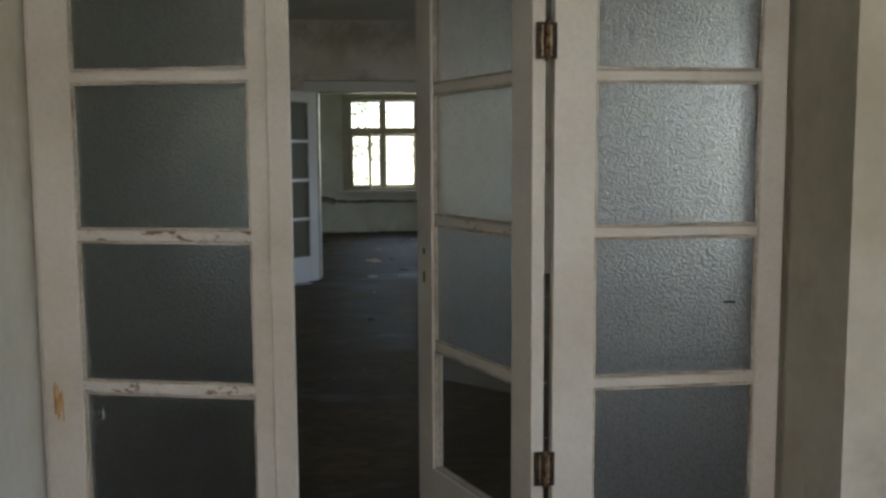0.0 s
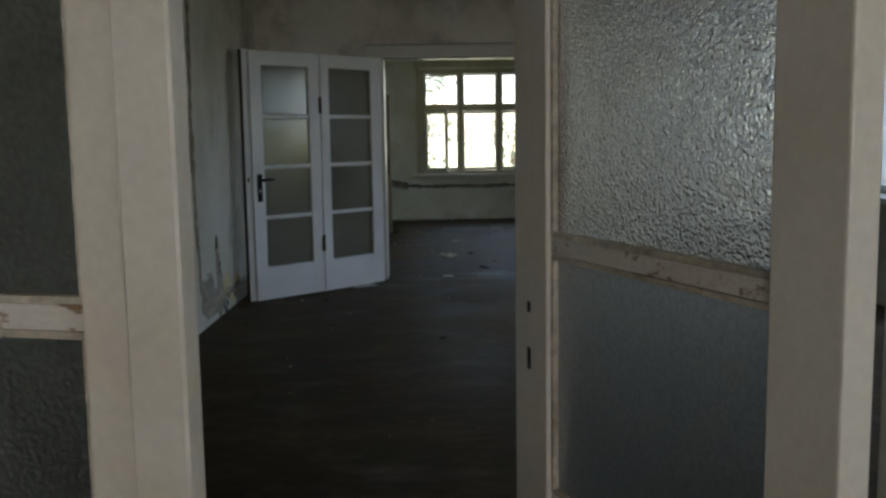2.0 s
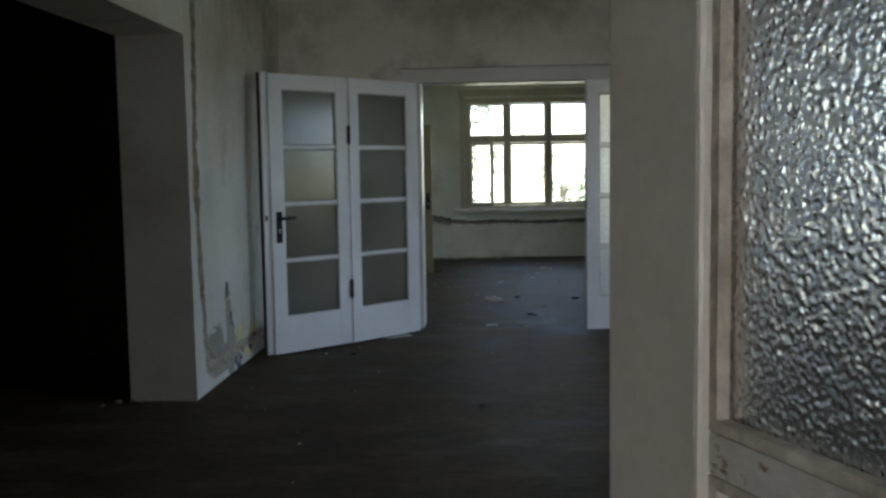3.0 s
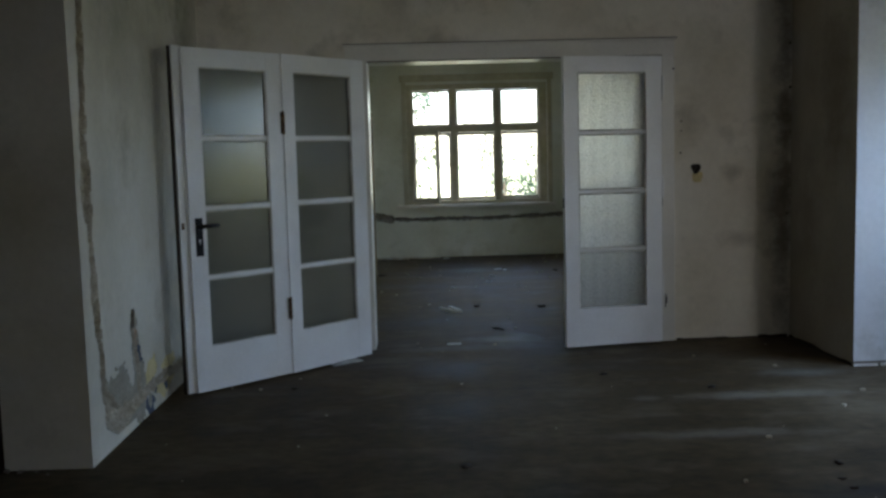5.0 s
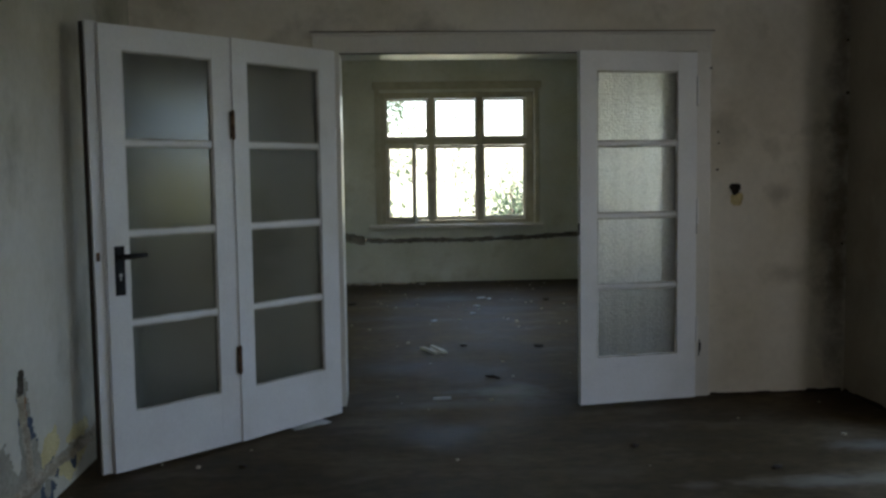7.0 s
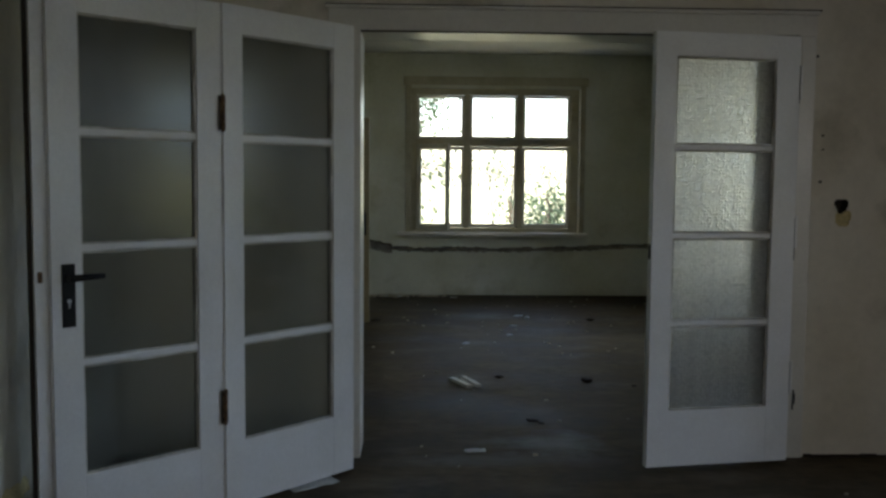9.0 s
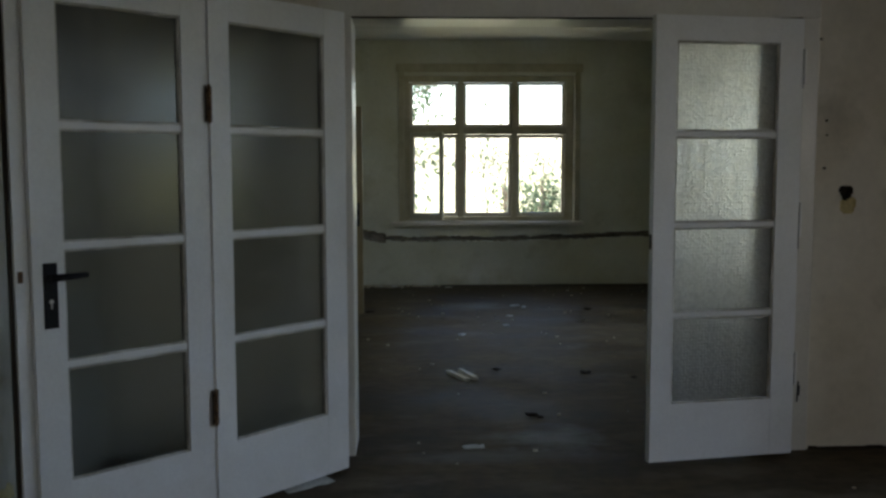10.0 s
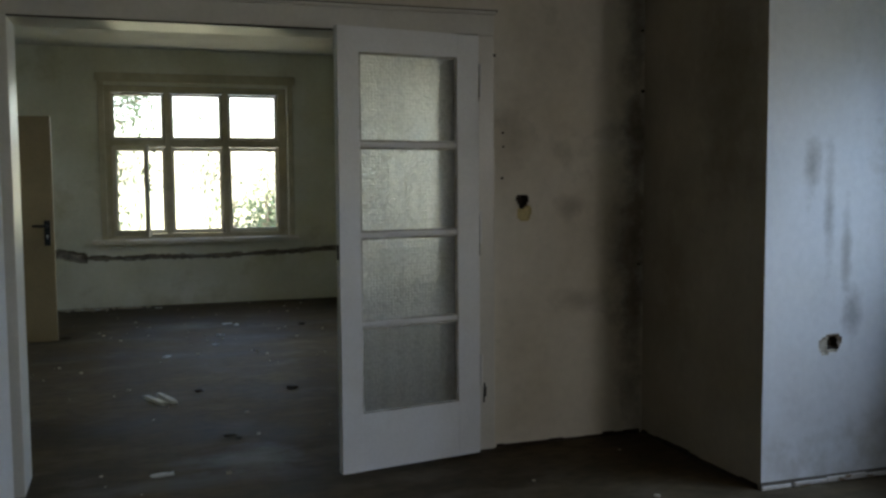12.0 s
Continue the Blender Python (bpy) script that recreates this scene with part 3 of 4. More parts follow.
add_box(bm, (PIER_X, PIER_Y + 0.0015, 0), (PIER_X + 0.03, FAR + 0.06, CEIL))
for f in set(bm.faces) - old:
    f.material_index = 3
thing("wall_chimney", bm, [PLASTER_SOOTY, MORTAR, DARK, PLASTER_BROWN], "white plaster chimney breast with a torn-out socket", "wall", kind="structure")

# dark strips paint in the header's shadow lines along with its open joints
structure("trim_shadow_joint", [((-0.60, FAR - 0.030, OTOP + 0.1222), (1.83, FAR + 0.002, OTOP + 0.1285)), ((-0.43, FAR - 0.0275, OTOP - 0.004), (1.72, FAR - 0.010, OTOP + 0.002))], DARK, "dark strips along the header board, joint and shadow line in one", "joint")
bm = bmesh.new()
r = random.Random(31)
x = 1.83
while x < PIER_X - 0.03:
    w = r.uniform(0.04, 0.12)
    add_box(bm, (x, FAR - r.uniform(0.006, 0.016), 0.0), (min(x + w, PIER_X - 0.02), FAR + 0.004, r.uniform(0.010, 0.024)))
    x += w + 0.001
y = PIER_Y + 0.02
while y < FAR - 0.03:
    w = r.uniform(0.05, 0.13)
    add_box(bm, (PIER_X - r.uniform(0.006, 0.014), y, 0.0), (PIER_X + 0.004, min(y + w, FAR - 0.02), r.uniform(0.010, 0.024)))
    y += w + 0.001
thing("trim_gap", bm, DARK, "dark uneven strip between wall and floor", "joint", kind="structure")
bm = bmesh.new()
add_box(bm, (PIER_X, PIER_Y - 0.004, 0.0), (RIGHT, PIER_Y + 0.004, 0.034))
thing("trim_scar", bm, MORTAR_DARK, "dark scar of a torn-off skirting board", "joint", kind="structure")
base = holder("baseboard", (3.05, PIER_Y - 0.01, 0.0), "broken remains of a white skirting strip", "skirting board", kind="structure")
x = PIER_X - 0.004
while x < RIGHT - 0.04:
    w = r.uniform(0.06, 0.20)
    b = bmesh.new()
    add_box(b, (x, PIER_Y - 0.016, 0.001), (min(x + w, RIGHT), PIER_Y - 0.0045, r.uniform(0.018, 0.028)), bevel=0.004, segments=2)
    part("skirting_piece", b, PAINT_PEELING, base)
    x += w + r.choice((0.0008, 0.001, 0.0015, 0.022))

# window wall of the far room
F0, F1, FZ0, FZ1 = -0.21, 1.80, 0.757, 2.47
CRACK = [(B_LEFT, 0.60), (-0.72, 0.615), (-0.60, 0.585), (-0.45, 0.56), (0.0, 0.545), (0.35, 0.555), (0.8, 0.545), (1.3, 0.555), (1.9, 0.575), (2.4, 0.60), (B_RIGHT, 0.60)]


def window_wall_depth(a, b):
    d, along = near_line(CRACK, a, b)
    w = 0.019 * (1 + 0.8 * wobble(a, b, 6, 31.0) + 0.6 * wobble(a, b, 25, 32.0)) + (0.03 if a < -0.45 else 0.0)
    return (0.045 * min(1.0, (w - d) / 0.010) if d < w else 0.0) + 0.0015 * wobble(a, b, 1.6, 33.0)


bm = bmesh.new()
us = steps(B_LEFT, B_RIGHT, 0.022)
vs = steps(0.0, 0.70, 0.08, [(0.48, 0.68, 0.012)])
relief_wall(bm, (0, B_FAR, 0), (1, 0, 0), (0, 0, 1), us, vs, window_wall_depth, lambda a, b, d: 1 if d > 0.007 else 0)
add_box(bm, (B_LEFT - 0.3, B_FAR + 0.06, -0.3), (RIGHT + 0.4, B_FAR + 0.4, 0.70))
add_box(bm, (B_LEFT - 0.3, B_FAR, 0.70), (F0, B_FAR + 0.4, B_CEIL))
add_box(bm, (F1, B_FAR, 0.70), (RIGHT + 0.4, B_FAR + 0.4, B_CEIL))
add_box(bm, (F0, B_FAR, FZ1), (F1, B_FAR + 0.4, B_CEIL))
add_box(bm, (F0, B_FAR + 0.02, 0.70), (F1, B_FAR + 0.4, FZ0))
thing("wall_window", bm, [PLASTER_B, MORTAR_GREY], "yellowed plaster wall with a long cable groove under the window", "wall", kind="structure")


# ---- windows ----
def bars(win, name, boxes, mat, bevel=0.004, label=""):
    for lo, hi in boxes:
        b = bmesh.new()
        add_box(b, lo, hi, bevel=bevel)
        part(name, b, mat, win, label)


def pane(parent, lo, hi, mat, m=None):
    b = bmesh.new()
    add_box(b, lo, hi, m)
    ob = part("pane", b, mat, parent)
    ob.visible_shadow = False
    return ob


win = holder("window_1", (0.78, B_FAR, FZ0), "six-light wooden window with yellowed paint and an open casement", "window", kind="structure")
y0, y1 = B_FAR + 0.075, B_FAR + 0.165
GX = [(-0.107, 0.390), (0.525, 1.027), (1.160, 1.662)]
TR0, TR1 = 1.740, 1.905
bars(win, "window_frame", [((F0, y0, FZ0), (F0 + 0.062, y1, FZ1)), ((F1 - 0.098, y0, FZ0), (F1, y1, FZ1)), ((F0 + 0.062, y0, FZ1 - 0.075), (F1 - 0.098, y1, FZ1)), ((F0 + 0.062, y0, FZ0), (F1 - 0.098, y1, FZ0 + 0.05))], WINDOW_PAINT)
bars(win, "mullion", [((0.425, y0 - 0.012, FZ0 + 0.05), (0.49, y1, FZ1 - 0.075)), ((1.062, y0 - 0.012, FZ0 + 0.05), (1.125, y1, FZ1 - 0.075))], WINDOW_PAINT)
for x0, x1 in ((F0 + 0.062, 0.425), (0.49, 1.062), (1.125, F1 - 0.098)):
    bars(win, "transom", [((x0, y0 - 0.015, 1.785), (x1, y1, 1.862))], WINDOW_PAINT)
for k, (x0, x1) in enumerate(GX):
    xa, xb = x0 - 0.035, x1 + 0.035
    xa = F0 + 0.060 if k == 0 else xa
    xb = F1 - 0.096 if k == 2 else xb
    ends = xa, xb
    for z0, z1, za, zb in ((TR1, 2.36, 1.864, FZ1 - 0.077), (0.857, TR0, FZ0 + 0.052, 1.783)):
        xa, xb = ends
        bars(win, "stop_bead", [((xa, y1 - 0.019, za), (xa + 0.014, y1 + 0.004, zb)), ((xb - 0.014, y1 - 0.019, za), (xb, y1 + 0.004, zb)), ((xa + 0.014, y1 - 0.019, za), (xb - 0.014, y1 + 0.004, za + 0.014)), ((xa + 0.014, y1 - 0.019, zb - 0.014), (xb - 0.014, y1 + 0.004, zb))], WINDOW_PAINT, 0.001)
        xa, xb, za, zb = xa + (0.008 if k else 0.012), xb - (0.008 if k < 2 else 0.014), za + 0.008, zb - 0.008
        b = bmesh.new()
        for lo, hi in (((xa, y0 + 0.02, za), (x0, y1 - 0.02, zb)), ((x1, y0 + 0.02, za), (xb, y1 - 0.02, zb)), ((x0, y0 + 0.02, za), (x1, y1 - 0.02, z0)), ((x0, y0 + 0.02, z1), (x1, y1 - 0.02, zb))):
            add_box(b, lo, hi, bevel=0.003)
        sash = part("sash", b, SASH_PAINT, win)
        pane(sash, (x0 - 0.005, y0 + 0.055, z0 - 0.005), (x1 + 0.005, y0 + 0.059, z1 + 0.005), GLASS_CLEAR)
# the inner casement that stands open into the room
hinge = Matrix.Translation((-0.13, y0 - 0.03, 0)) @ pose(0, 0, 0, 0, 0, -46)
b = bmesh.new()
for lo, hi in (((0, -0.02, 0.80), (0.05, 0.02, 1.80)), ((0.47, -0.02, 0.80), (0.52, 0.02, 1.80)), ((0.05, -0.02, 0.80), (0.47, 0.02, 0.86)), ((0.05, -0.02, 1.75), (0.47, 0.02, 1.80))):
    add_box(b, lo, hi, hinge, bevel=0.003)
sash = part("casement", b, SASH_PAINT, win, "casement standing open into the room")
pane(sash, (0.045, -0.002, 0.855), (0.475, 0.002, 1.755), GLASS_CLEAR, hinge)
b = bmesh.new()
add_box(b, (-0.37, B_FAR - 0.11, 0.712), (1.90, y0, 0.757), bevel=0.006, segments=2)
part("window_sill", b, PAINT, win, "dusty cream painted window sill")
# moulded casing and blind box above
b = bmesh.new()
add_box(b, (-0.275, B_FAR - 0.018, 0.757), (F0, B_FAR - 0.001, 2.50), bevel=0.003)
part("casing", b, WINDOW_PAINT, win)
b = bmesh.new()
add_box(b, (F1, B_FAR - 0.018, 0.757), (1.865, B_FAR - 0.001, 2.50), bevel=0.003)
part("casing", b, WINDOW_PAINT, win)
b = bmesh.new()
add_box(b, (-0.30, B_FAR - 0.03, 2.50), (1.89, B_FAR - 0.001, 2.60), bevel=0.004)
part("blind_box", b, WINDOW_PAINT, win)


def side_window(name, x, w, group):
    """A two-light window in a wall that runs along y."""
    ob = holder(name, (x + 0.2, (w[0] + w[1]) / 2, w[2]), "wooden window with dull white paint", "window", kind="structure")
    mid = (w[0] + w[1]) / 2
    bars(ob, "window_frame", [((x + 0.18, w[0], w[2]), (x + 0.26, w[0] + 0.07, w[3])), ((x + 0.18, w[1] - 0.07, w[2]), (x + 0.26, w[1], w[3])), ((x + 0.18, w[0] + 0.07, w[2]), (x + 0.26, w[1] - 0.07, w[2] + 0.07)), ((x + 0.18, w[0] + 0.07, w[3] - 0.07), (x + 0.26, w[1] - 0.07, w[3])), ((x + 0.18, mid - 0.05, w[2] + 0.07), (x + 0.26, mid + 0.05, w[3] - 0.07))], PAINT_WHITE)
    for a0, a1 in ((w[0] + 0.06, mid - 0.04), (mid + 0.04, w[1] - 0.06)):
        pane(ob, (x + 0.215, a0, w[2] + 0.06), (x + 0.219, a1, w[3] - 0.06), GLASS_CLEAR)
    b = bmesh.new()
    add_box(b, (x - 0.05, w[0] - 0.05, w[2] - 0.045), (x + 0.18, w[1] + 0.05, w[2] - 0.001), bevel=0.005)
    part("window_sill", b, PAINT, ob)
    return ob


side_window("window_2", RIGHT, W2, "")
side_window("window_3", S_RIGHT, W1, "")
side_window("window_4", RIGHT, W4, "")
side_window("window_5", B_RIGHT, W5, "")
# unseen window added behind the start for frontal light
win = holder("window_6_added", (0.5, S_BACK - 0.2, W6[2]), "wooden window with dull white paint", "window", kind="structure")
y0, y1 = S_BACK - 0.26, S_BACK - 0.18
bars(win, "window_frame", [((W6[0], y0, W6[2]), (W6[0] + 0.07, y1, W6[3])), ((W6[1] - 0.07, y0, W6[2]), (W6[1], y1, W6[3])), ((W6[0] + 0.07, y0, W6[2]), (W6[1] - 0.07, y1, W6[2] + 0.07)), ((W6[0] + 0.07, y0, W6[3] - 0.07), (W6[1] - 0.07, y1, W6[3])), ((0.45, y0, W6[2] + 0.07), (0.55, y1, W6[3] - 0.07))], PAINT_WHITE)
for x0, x1 in ((W6[0] + 0.06, 0.46), (0.54, W6[1] - 0.06)):
    pane(win, (x0, y0 + 0.03, W6[2] + 0.06), (x1, y0 + 0.034, W6[3] - 0.06), GLASS_CLEAR)


# ---- glazed folding doors ----
THICK = 0.044


def leaf(door, start, end, z0, z1, glazing, left, right, paint, panes, worn=None, muntin=0.030):
    """One glazed leaf from start to end on the plan. glazing: heights of the glass's foot, of the muntins and of its top."""
    s, t = Vector((*start, 0)), Vector((*end, 0))
    w = (t - s).length
    m = Matrix.Translation(s) @ pose(0, 0, 0, 0, 0, math.degrees(math.atan2(t.y - s.y, t.x - s.x)))
    h = THICK / 2
    for x0, x1 in ((0, left), (w - right, w)):
        b = bmesh.new()
        add_box(b, (x0, -h, z0), (x1, h, z1), m, bevel=0.004, segments=2)
        part("stile", b, paint, door)
    for a, c in ((z0, glazing[0]), (glazing[-1], z1)):
        b = bmesh.new()
        add_box(b, (left - 0.001, -h + 0.0006, a + 0.001), (w - right + 0.001, h - 0.0006, c), m, bevel=0.001)
        part("rail", b, paint, door)
    for i, z in enumerate(glazing[1:-1]):
        b = bmesh.new()
        add_box(b, (left - 0.002, -h + 0.008, z - muntin / 2), (w - right + 0.002, h - 0.008, z + muntin / 2), m, bevel=0.006, segments=2)
        part("muntin", b, worn[i] if worn else paint, door)
    for i in range(len(glazing) - 1):
        a = glazing[i] + (muntin / 2 if i else 0)
        c = glazing[i + 1] - (muntin / 2 if i < len(glazing) - 2 else 0)
        b = bmesh.new()
        for lo, hi in (((left, 0.003, a), (left + 0.008, 0.013, c)), ((w - right - 0.008, 0.003, a), (w - right, 0.013, c)), ((left + 0.008, 0.003, a), (w - right - 0.008, 0.013, a + 0.008)), ((left + 0.008, 0.003, c - 0.008), (w - right - 0.008, 0.013, c)),
                       ((left, -0.013, a), (left + 0.008, -0.003, c)), ((w - right - 0.008, -0.013, a), (w - right, -0.003, c)), ((left + 0.008, -0.013, a), (w - right - 0.008, -0.003, a + 0.008)), ((left + 0.008, -0.013, c - 0.008), (w - right - 0.008, -0.003, c))):
            add_box(b, lo, hi, m)
        part("glazing_bead", b, BEAD_CREAM if paint == PAINT else BEAD_WHITE, door)
        b = bmesh.new()
        add_box(b, (left - 0.006, -0.002, a - 0.006), (w - right + 0.006, 0.002, c + 0.006), m)
        ob = part("pane", b, panes[i], door)
        ob.visible_shadow = False
    return m, w


def fold_hinge(door, place, z0, z1, turn, size=0.034):
    """Two brown plates with a knuckle between them."""
    m = Matrix.Translation((*place, 0)) @ pose(0, 0, 0, 0, 0, turn)
    b = bmesh.new()
    add_box(b, (-size, -0.004, z0), (-0.007, 0.0, z1), m, bevel=0.001)
    add_box(b, (0.007, -0.004, z0), (size, 0.0, z1), m, bevel=0.001)
    ob = part("hinge", b, HINGE_DARK, door, "dark corroded door hinge")
    dz = (z1 - z0) / 3
    for k in range(3):
        b = bmesh.new()
        vs = add_rod(b, (0, -0.008, z0 + k * dz + 0.001), (0, -0.008, z0 + (k + 1) * dz - 0.001), 0.008)
        bmesh.ops.transform(b, matrix=m, verts=vs)
        part("knuckle", b, RUST, ob, smooth=True)
    b = bmesh.new()
    vs = add_rod(b, (0, -0.008, z0 - 0.006), (0, -0.008, z1 + 0.006), 0.0055)
    bmesh.ops.transform(b, matrix=m, verts=vs)
    part("pin", b, RUST, ob, smooth=True)
    for sx in (-1, 1):
        b = bmesh.new()
        vs = add_box(b, (min(sx * size * 0.35, sx * size * 0.5), -0.0052, z0 + 0.008), (max(sx * size * 0.35, sx * size * 0.5), -0.0035, z1 - 0.008), bevel=0.0006)
        bmesh.ops.transform(b, matrix=m, verts=vs)
        part("worn_edge", b, PALE_BRASS, ob, "worn pale metal edge")
    for sx in (-1, 1):
        for z in (z0 + 0.02, z1 - 0.02):
            b = bmesh.new()
            vs = add_rod(b, (sx * size * 0.62, -0.007, z), (sx * size * 0.62, -0.003, z), 0.005, sides=8)
            bmesh.ops.transform(b, matrix=m, verts=vs)
            part("screw", b, BLACK, ob)
    return ob


def lever_handle(door, m, x, z, side, reach, plate=0.23):
    """A black plate with a lever and a keyhole, on the face of a leaf."""
    f = side * THICK / 2
    b = bmesh.new()
    add_box(b, (x - 0.025, min(f, f + side * 0.006), z - plate + 0.05), (x + 0.025, max(f, f + side * 0.006), z + 0.05), m, bevel=0.002)
    base = part("handle_plate", b, BLACK, door, "black metal door plate")
    b = bmesh.new()
    vs = add_rod(b, (x, f, z), (x, f + side * 0.045, z), 0.010)
    vs += add_rod(b, (x - 0.012 * reach, f + side * 0.045, z), (x + 0.115 * reach, f + side * 0.045, z + 0.004), 0.013, 0.010)
    bmesh.ops.transform(b, matrix=m, verts=vs)
    part("lever", b, BLACK, base, smooth=True)
    b = bmesh.new()
    vs = add_rod(b, (x, f + side * 0.006, z - 0.085), (x, f + side * 0.008, z - 0.085), 0.008)
    vs += add_box(b, (x - 0.003, min(f + side * 0.006, f + side * 0.008), z - 0.11), (x + 0.003, max(f + side * 0.006, f + side * 0.008), z - 0.086))
    bmesh.ops.transform(b, matrix=m, verts=vs)
    part("keyhole", b, PAPER, base, "worn bright keyhole")


GZ = [0.300, 0.745, 1.190, 1.640, 2.085]
door = holder("door_1", (-0.92, 2.25, 0), "cream glazed door leaf with peeling muntins, slightly ajar", "door", "near folding door", "structure")
ma, wa = leaf(door, (-0.912, 2.247), (-0.180, 2.071), 0.015, 2.20, GZ, 0.115, 0.110, PAINT, [GLASS_DULL] * 4, [PAINT_PEELING, PAINT_PEELING, PAINT])
b = bmesh.new()
add_box(b, (wa - 0.052, -THICK / 2 - 0.012, 0.015), (wa + 0.012, -THICK / 2 + 0.001, 2.20), ma, bevel=0.003)
part("cover_strip", b, PAINT, door)
SCAR_WOOD = material("bare_orange_wood", [(0.34, 0.17, 0.06), (0.52, 0.29, 0.11), (0.66, 0.44, 0.22)], 30, 0.7, 0.4, 120, stretch=(1, 1, 0.2))
b = bmesh.new()
r = random.Random(5)
for k in range(7):
    x, z, long = 0.050 + 0.004 * k, 0.70 + r.uniform(-0.02, 0.02), r.uniform(0.022, 0.055)
    add_box(b, (x, -THICK / 2 - r.uniform(0.0008, 0.002), z - long), (x + 0.0045, -THICK / 2 + 0.001, z + long * 0.8), ma @ pose(0, 0, 0, 0, -2, 0))
part("bare_wood_scar", b, SCAR_WOOD, door, "splintered patch of bare yellow wood")

for x, z, long in ((0.165, 0.645, 0.032), (0.285, 0.625, 0.014), (0.30, 0.95, 0.010)):
    b = bmesh.new()
    add_box(b, (x, -0.0032, z), (x + 0.004, -0.0018, z + long), ma, bevel=0.0005)
    part("paint_drip", b, PAINT_WHITE, door, "dried drip of white paint")

door = holder("door_2", (1.26, 2.10, 0), "cream glazed folding door with hammered glass, folded half open", "door", "near folding door", "structure")
leaf(door, (0.562, 2.083), (1.262, 2.122), 0.015, 2.20, GZ, 0.124, 0.076, PAINT, [GLASS_COARSE] * 4)
mc, wc = leaf(door, (0.237, 2.779), (0.522, 2.074), 0.015, 2.20, GZ, 0.116, 0.114, PAINT, [GLASS_CLEAR, GLASS_MILKY, GLASS_HAMMERED, GLASS_HAMMERED], [PAINT, PAINT_PEELING, PAINT])
for z in (0.447, 1.682):
    fold_hinge(door, (0.540, 2.060), z, z + 0.102, 0, 0.030)
b = bmesh.new()
add_box(b, (1.09, 2.110, 0.972), (1.125, 2.1125, 0.977), pose(0, -0.0045, 0), bevel=0.0004)
part("scratch", b, DARK, door, "dark scratch on the glass")
for z, long in ((1.077, 0.022), (0.985, 0.042)):
    b = bmesh.new()
    add_box(b, (0.048, -THICK / 2 - 0.001, z - long / 2), (0.060, -THICK / 2 + 0.002, z + long / 2), mc, bevel=0.003)
    part("lock_hole", b, BLACK, door, "dark empty lock hole")

FZ = [0.295, 0.717, 1.140, 1.562, 1.985]
door = holder("door_3", (-0.50, 9.88, 0), "white glazed folding door standing open against the wall", "door", "far folding door", "structure")
m1, w1 = leaf(door, (-1.470, 8.847), (-0.958, 9.336), 0.02, 2.10, FZ, 0.113, 0.118, PAINT_WHITE, [GLASS_FROSTED] * 4, muntin=0.026)
m2, w2 = leaf(door, (-0.954, 9.322), (-0.462, 9.860), 0.02, 2.10, FZ, 0.097, 0.128, PAINT_WHITE, [GLASS_FROSTED] * 4, muntin=0.026)
for z in (0.385, 1.59):
    fold_hinge(door, (-0.944, 9.305), z, z + 0.14, 45, 0.016)
lever_handle(door, m1, 0.060, 1.035, -1, 1)
b = bmesh.new()
add_box(b, (-0.050, 0.004, 0.02), (0.006, THICK / 2 + 0.014, 2.11), m1, bevel=0.003)
part("rebate_strip", b, PAINT_WHITE, door)
# dark strip that paints in the shade between leaf and wall
b = bmesh.new()
add_box(b, (-0.060, 0.014, 0.02), (-0.051, THICK / 2 + 0.020, 2.105), m1, bevel=0.002)
part("shade_strip", b, GAP_SHADE, door, "dark strip standing for the shade gap beside the leaf")
b = bmesh.new()
add_box(b, (-0.040, -0.001, 1.02), (-0.022, 0.005, 1.06), m1, bevel=0.002)
part("strike_plate", b, RUST, door, "small rusty strike plate")

door = holder("door_4", (1.70, 10.0, 0), "white glazed door leaf with patterned glass, nearly shut", "door", "far folding door", "structure")
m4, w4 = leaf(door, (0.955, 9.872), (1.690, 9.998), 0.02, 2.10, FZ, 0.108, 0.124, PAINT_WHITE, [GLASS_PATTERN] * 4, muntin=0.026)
for z in (0.36, 1.08, 1.80):
    b = bmesh.new()
    vs = add_rod(b, (w4 + 0.004, -THICK / 2 - 0.004, z), (w4 + 0.004, -THICK / 2 - 0.004, z + 0.16), 0.006)
    bmesh.ops.transform(b, matrix=m4, verts=vs)
    part("hinge", b, PAINT_WHITE, door, "painted-over pin hinge")
for dx, z, long, wide in ((0.030, 0.30, 0.10, 0.007), (0.040, 0.33, 0.05, 0.005), (0.022, 0.36, 0.16, 0.003), (0.020, 1.02, 0.20, 0.0033), (0.018, 1.78, 0.18, 0.0033), (0.034, 2.03, 0.012, 0.012)):
    b = bmesh.new()
    add_box(b, (w4 + dx - 0.022, -THICK / 2 - 0.0012, z), (w4 + dx - 0.022 + wide, -THICK / 2 + 0.003, z + long), m4 @ pose(0, 0, 0, 0, 2 if wide > 0.0035 else 0, 0))
    part("paint_chip", b, BLACK, door, "dark crack in the paint")
b = bmesh.new()
add_box(b, (-0.002, -0.012, 1.03), (0.001, 0.012, 1.10), m4)
part("lock_plate", b, BLACK, door)

# painted door of the far room, opened into it
door = holder("door_5", (B_LEFT, 14.40, 0), "ochre painted flush door standing open", "door", kind="structure")
m5 = Matrix.Translation((B_LEFT + 0.005, 14.42, 0)) @ pose(0, 0, 0, 0, 0, -1)
b = bmesh.new()
add_box(b, (0, -0.02, 0.01), (0.80, 0.02, 1.97), m5, bevel=0.004)
part("door_panel", b, OCHRE, door)
lever_handle(door, m5, 0.745, 1.02, -1, -1, 0.22)


# ---- outside ----
bm = bmesh.new()
bmesh.ops.create_grid(bm, x_segments=60, y_segments=60, size=400, matrix=Matrix.Translation((0, 0, -0.6)))
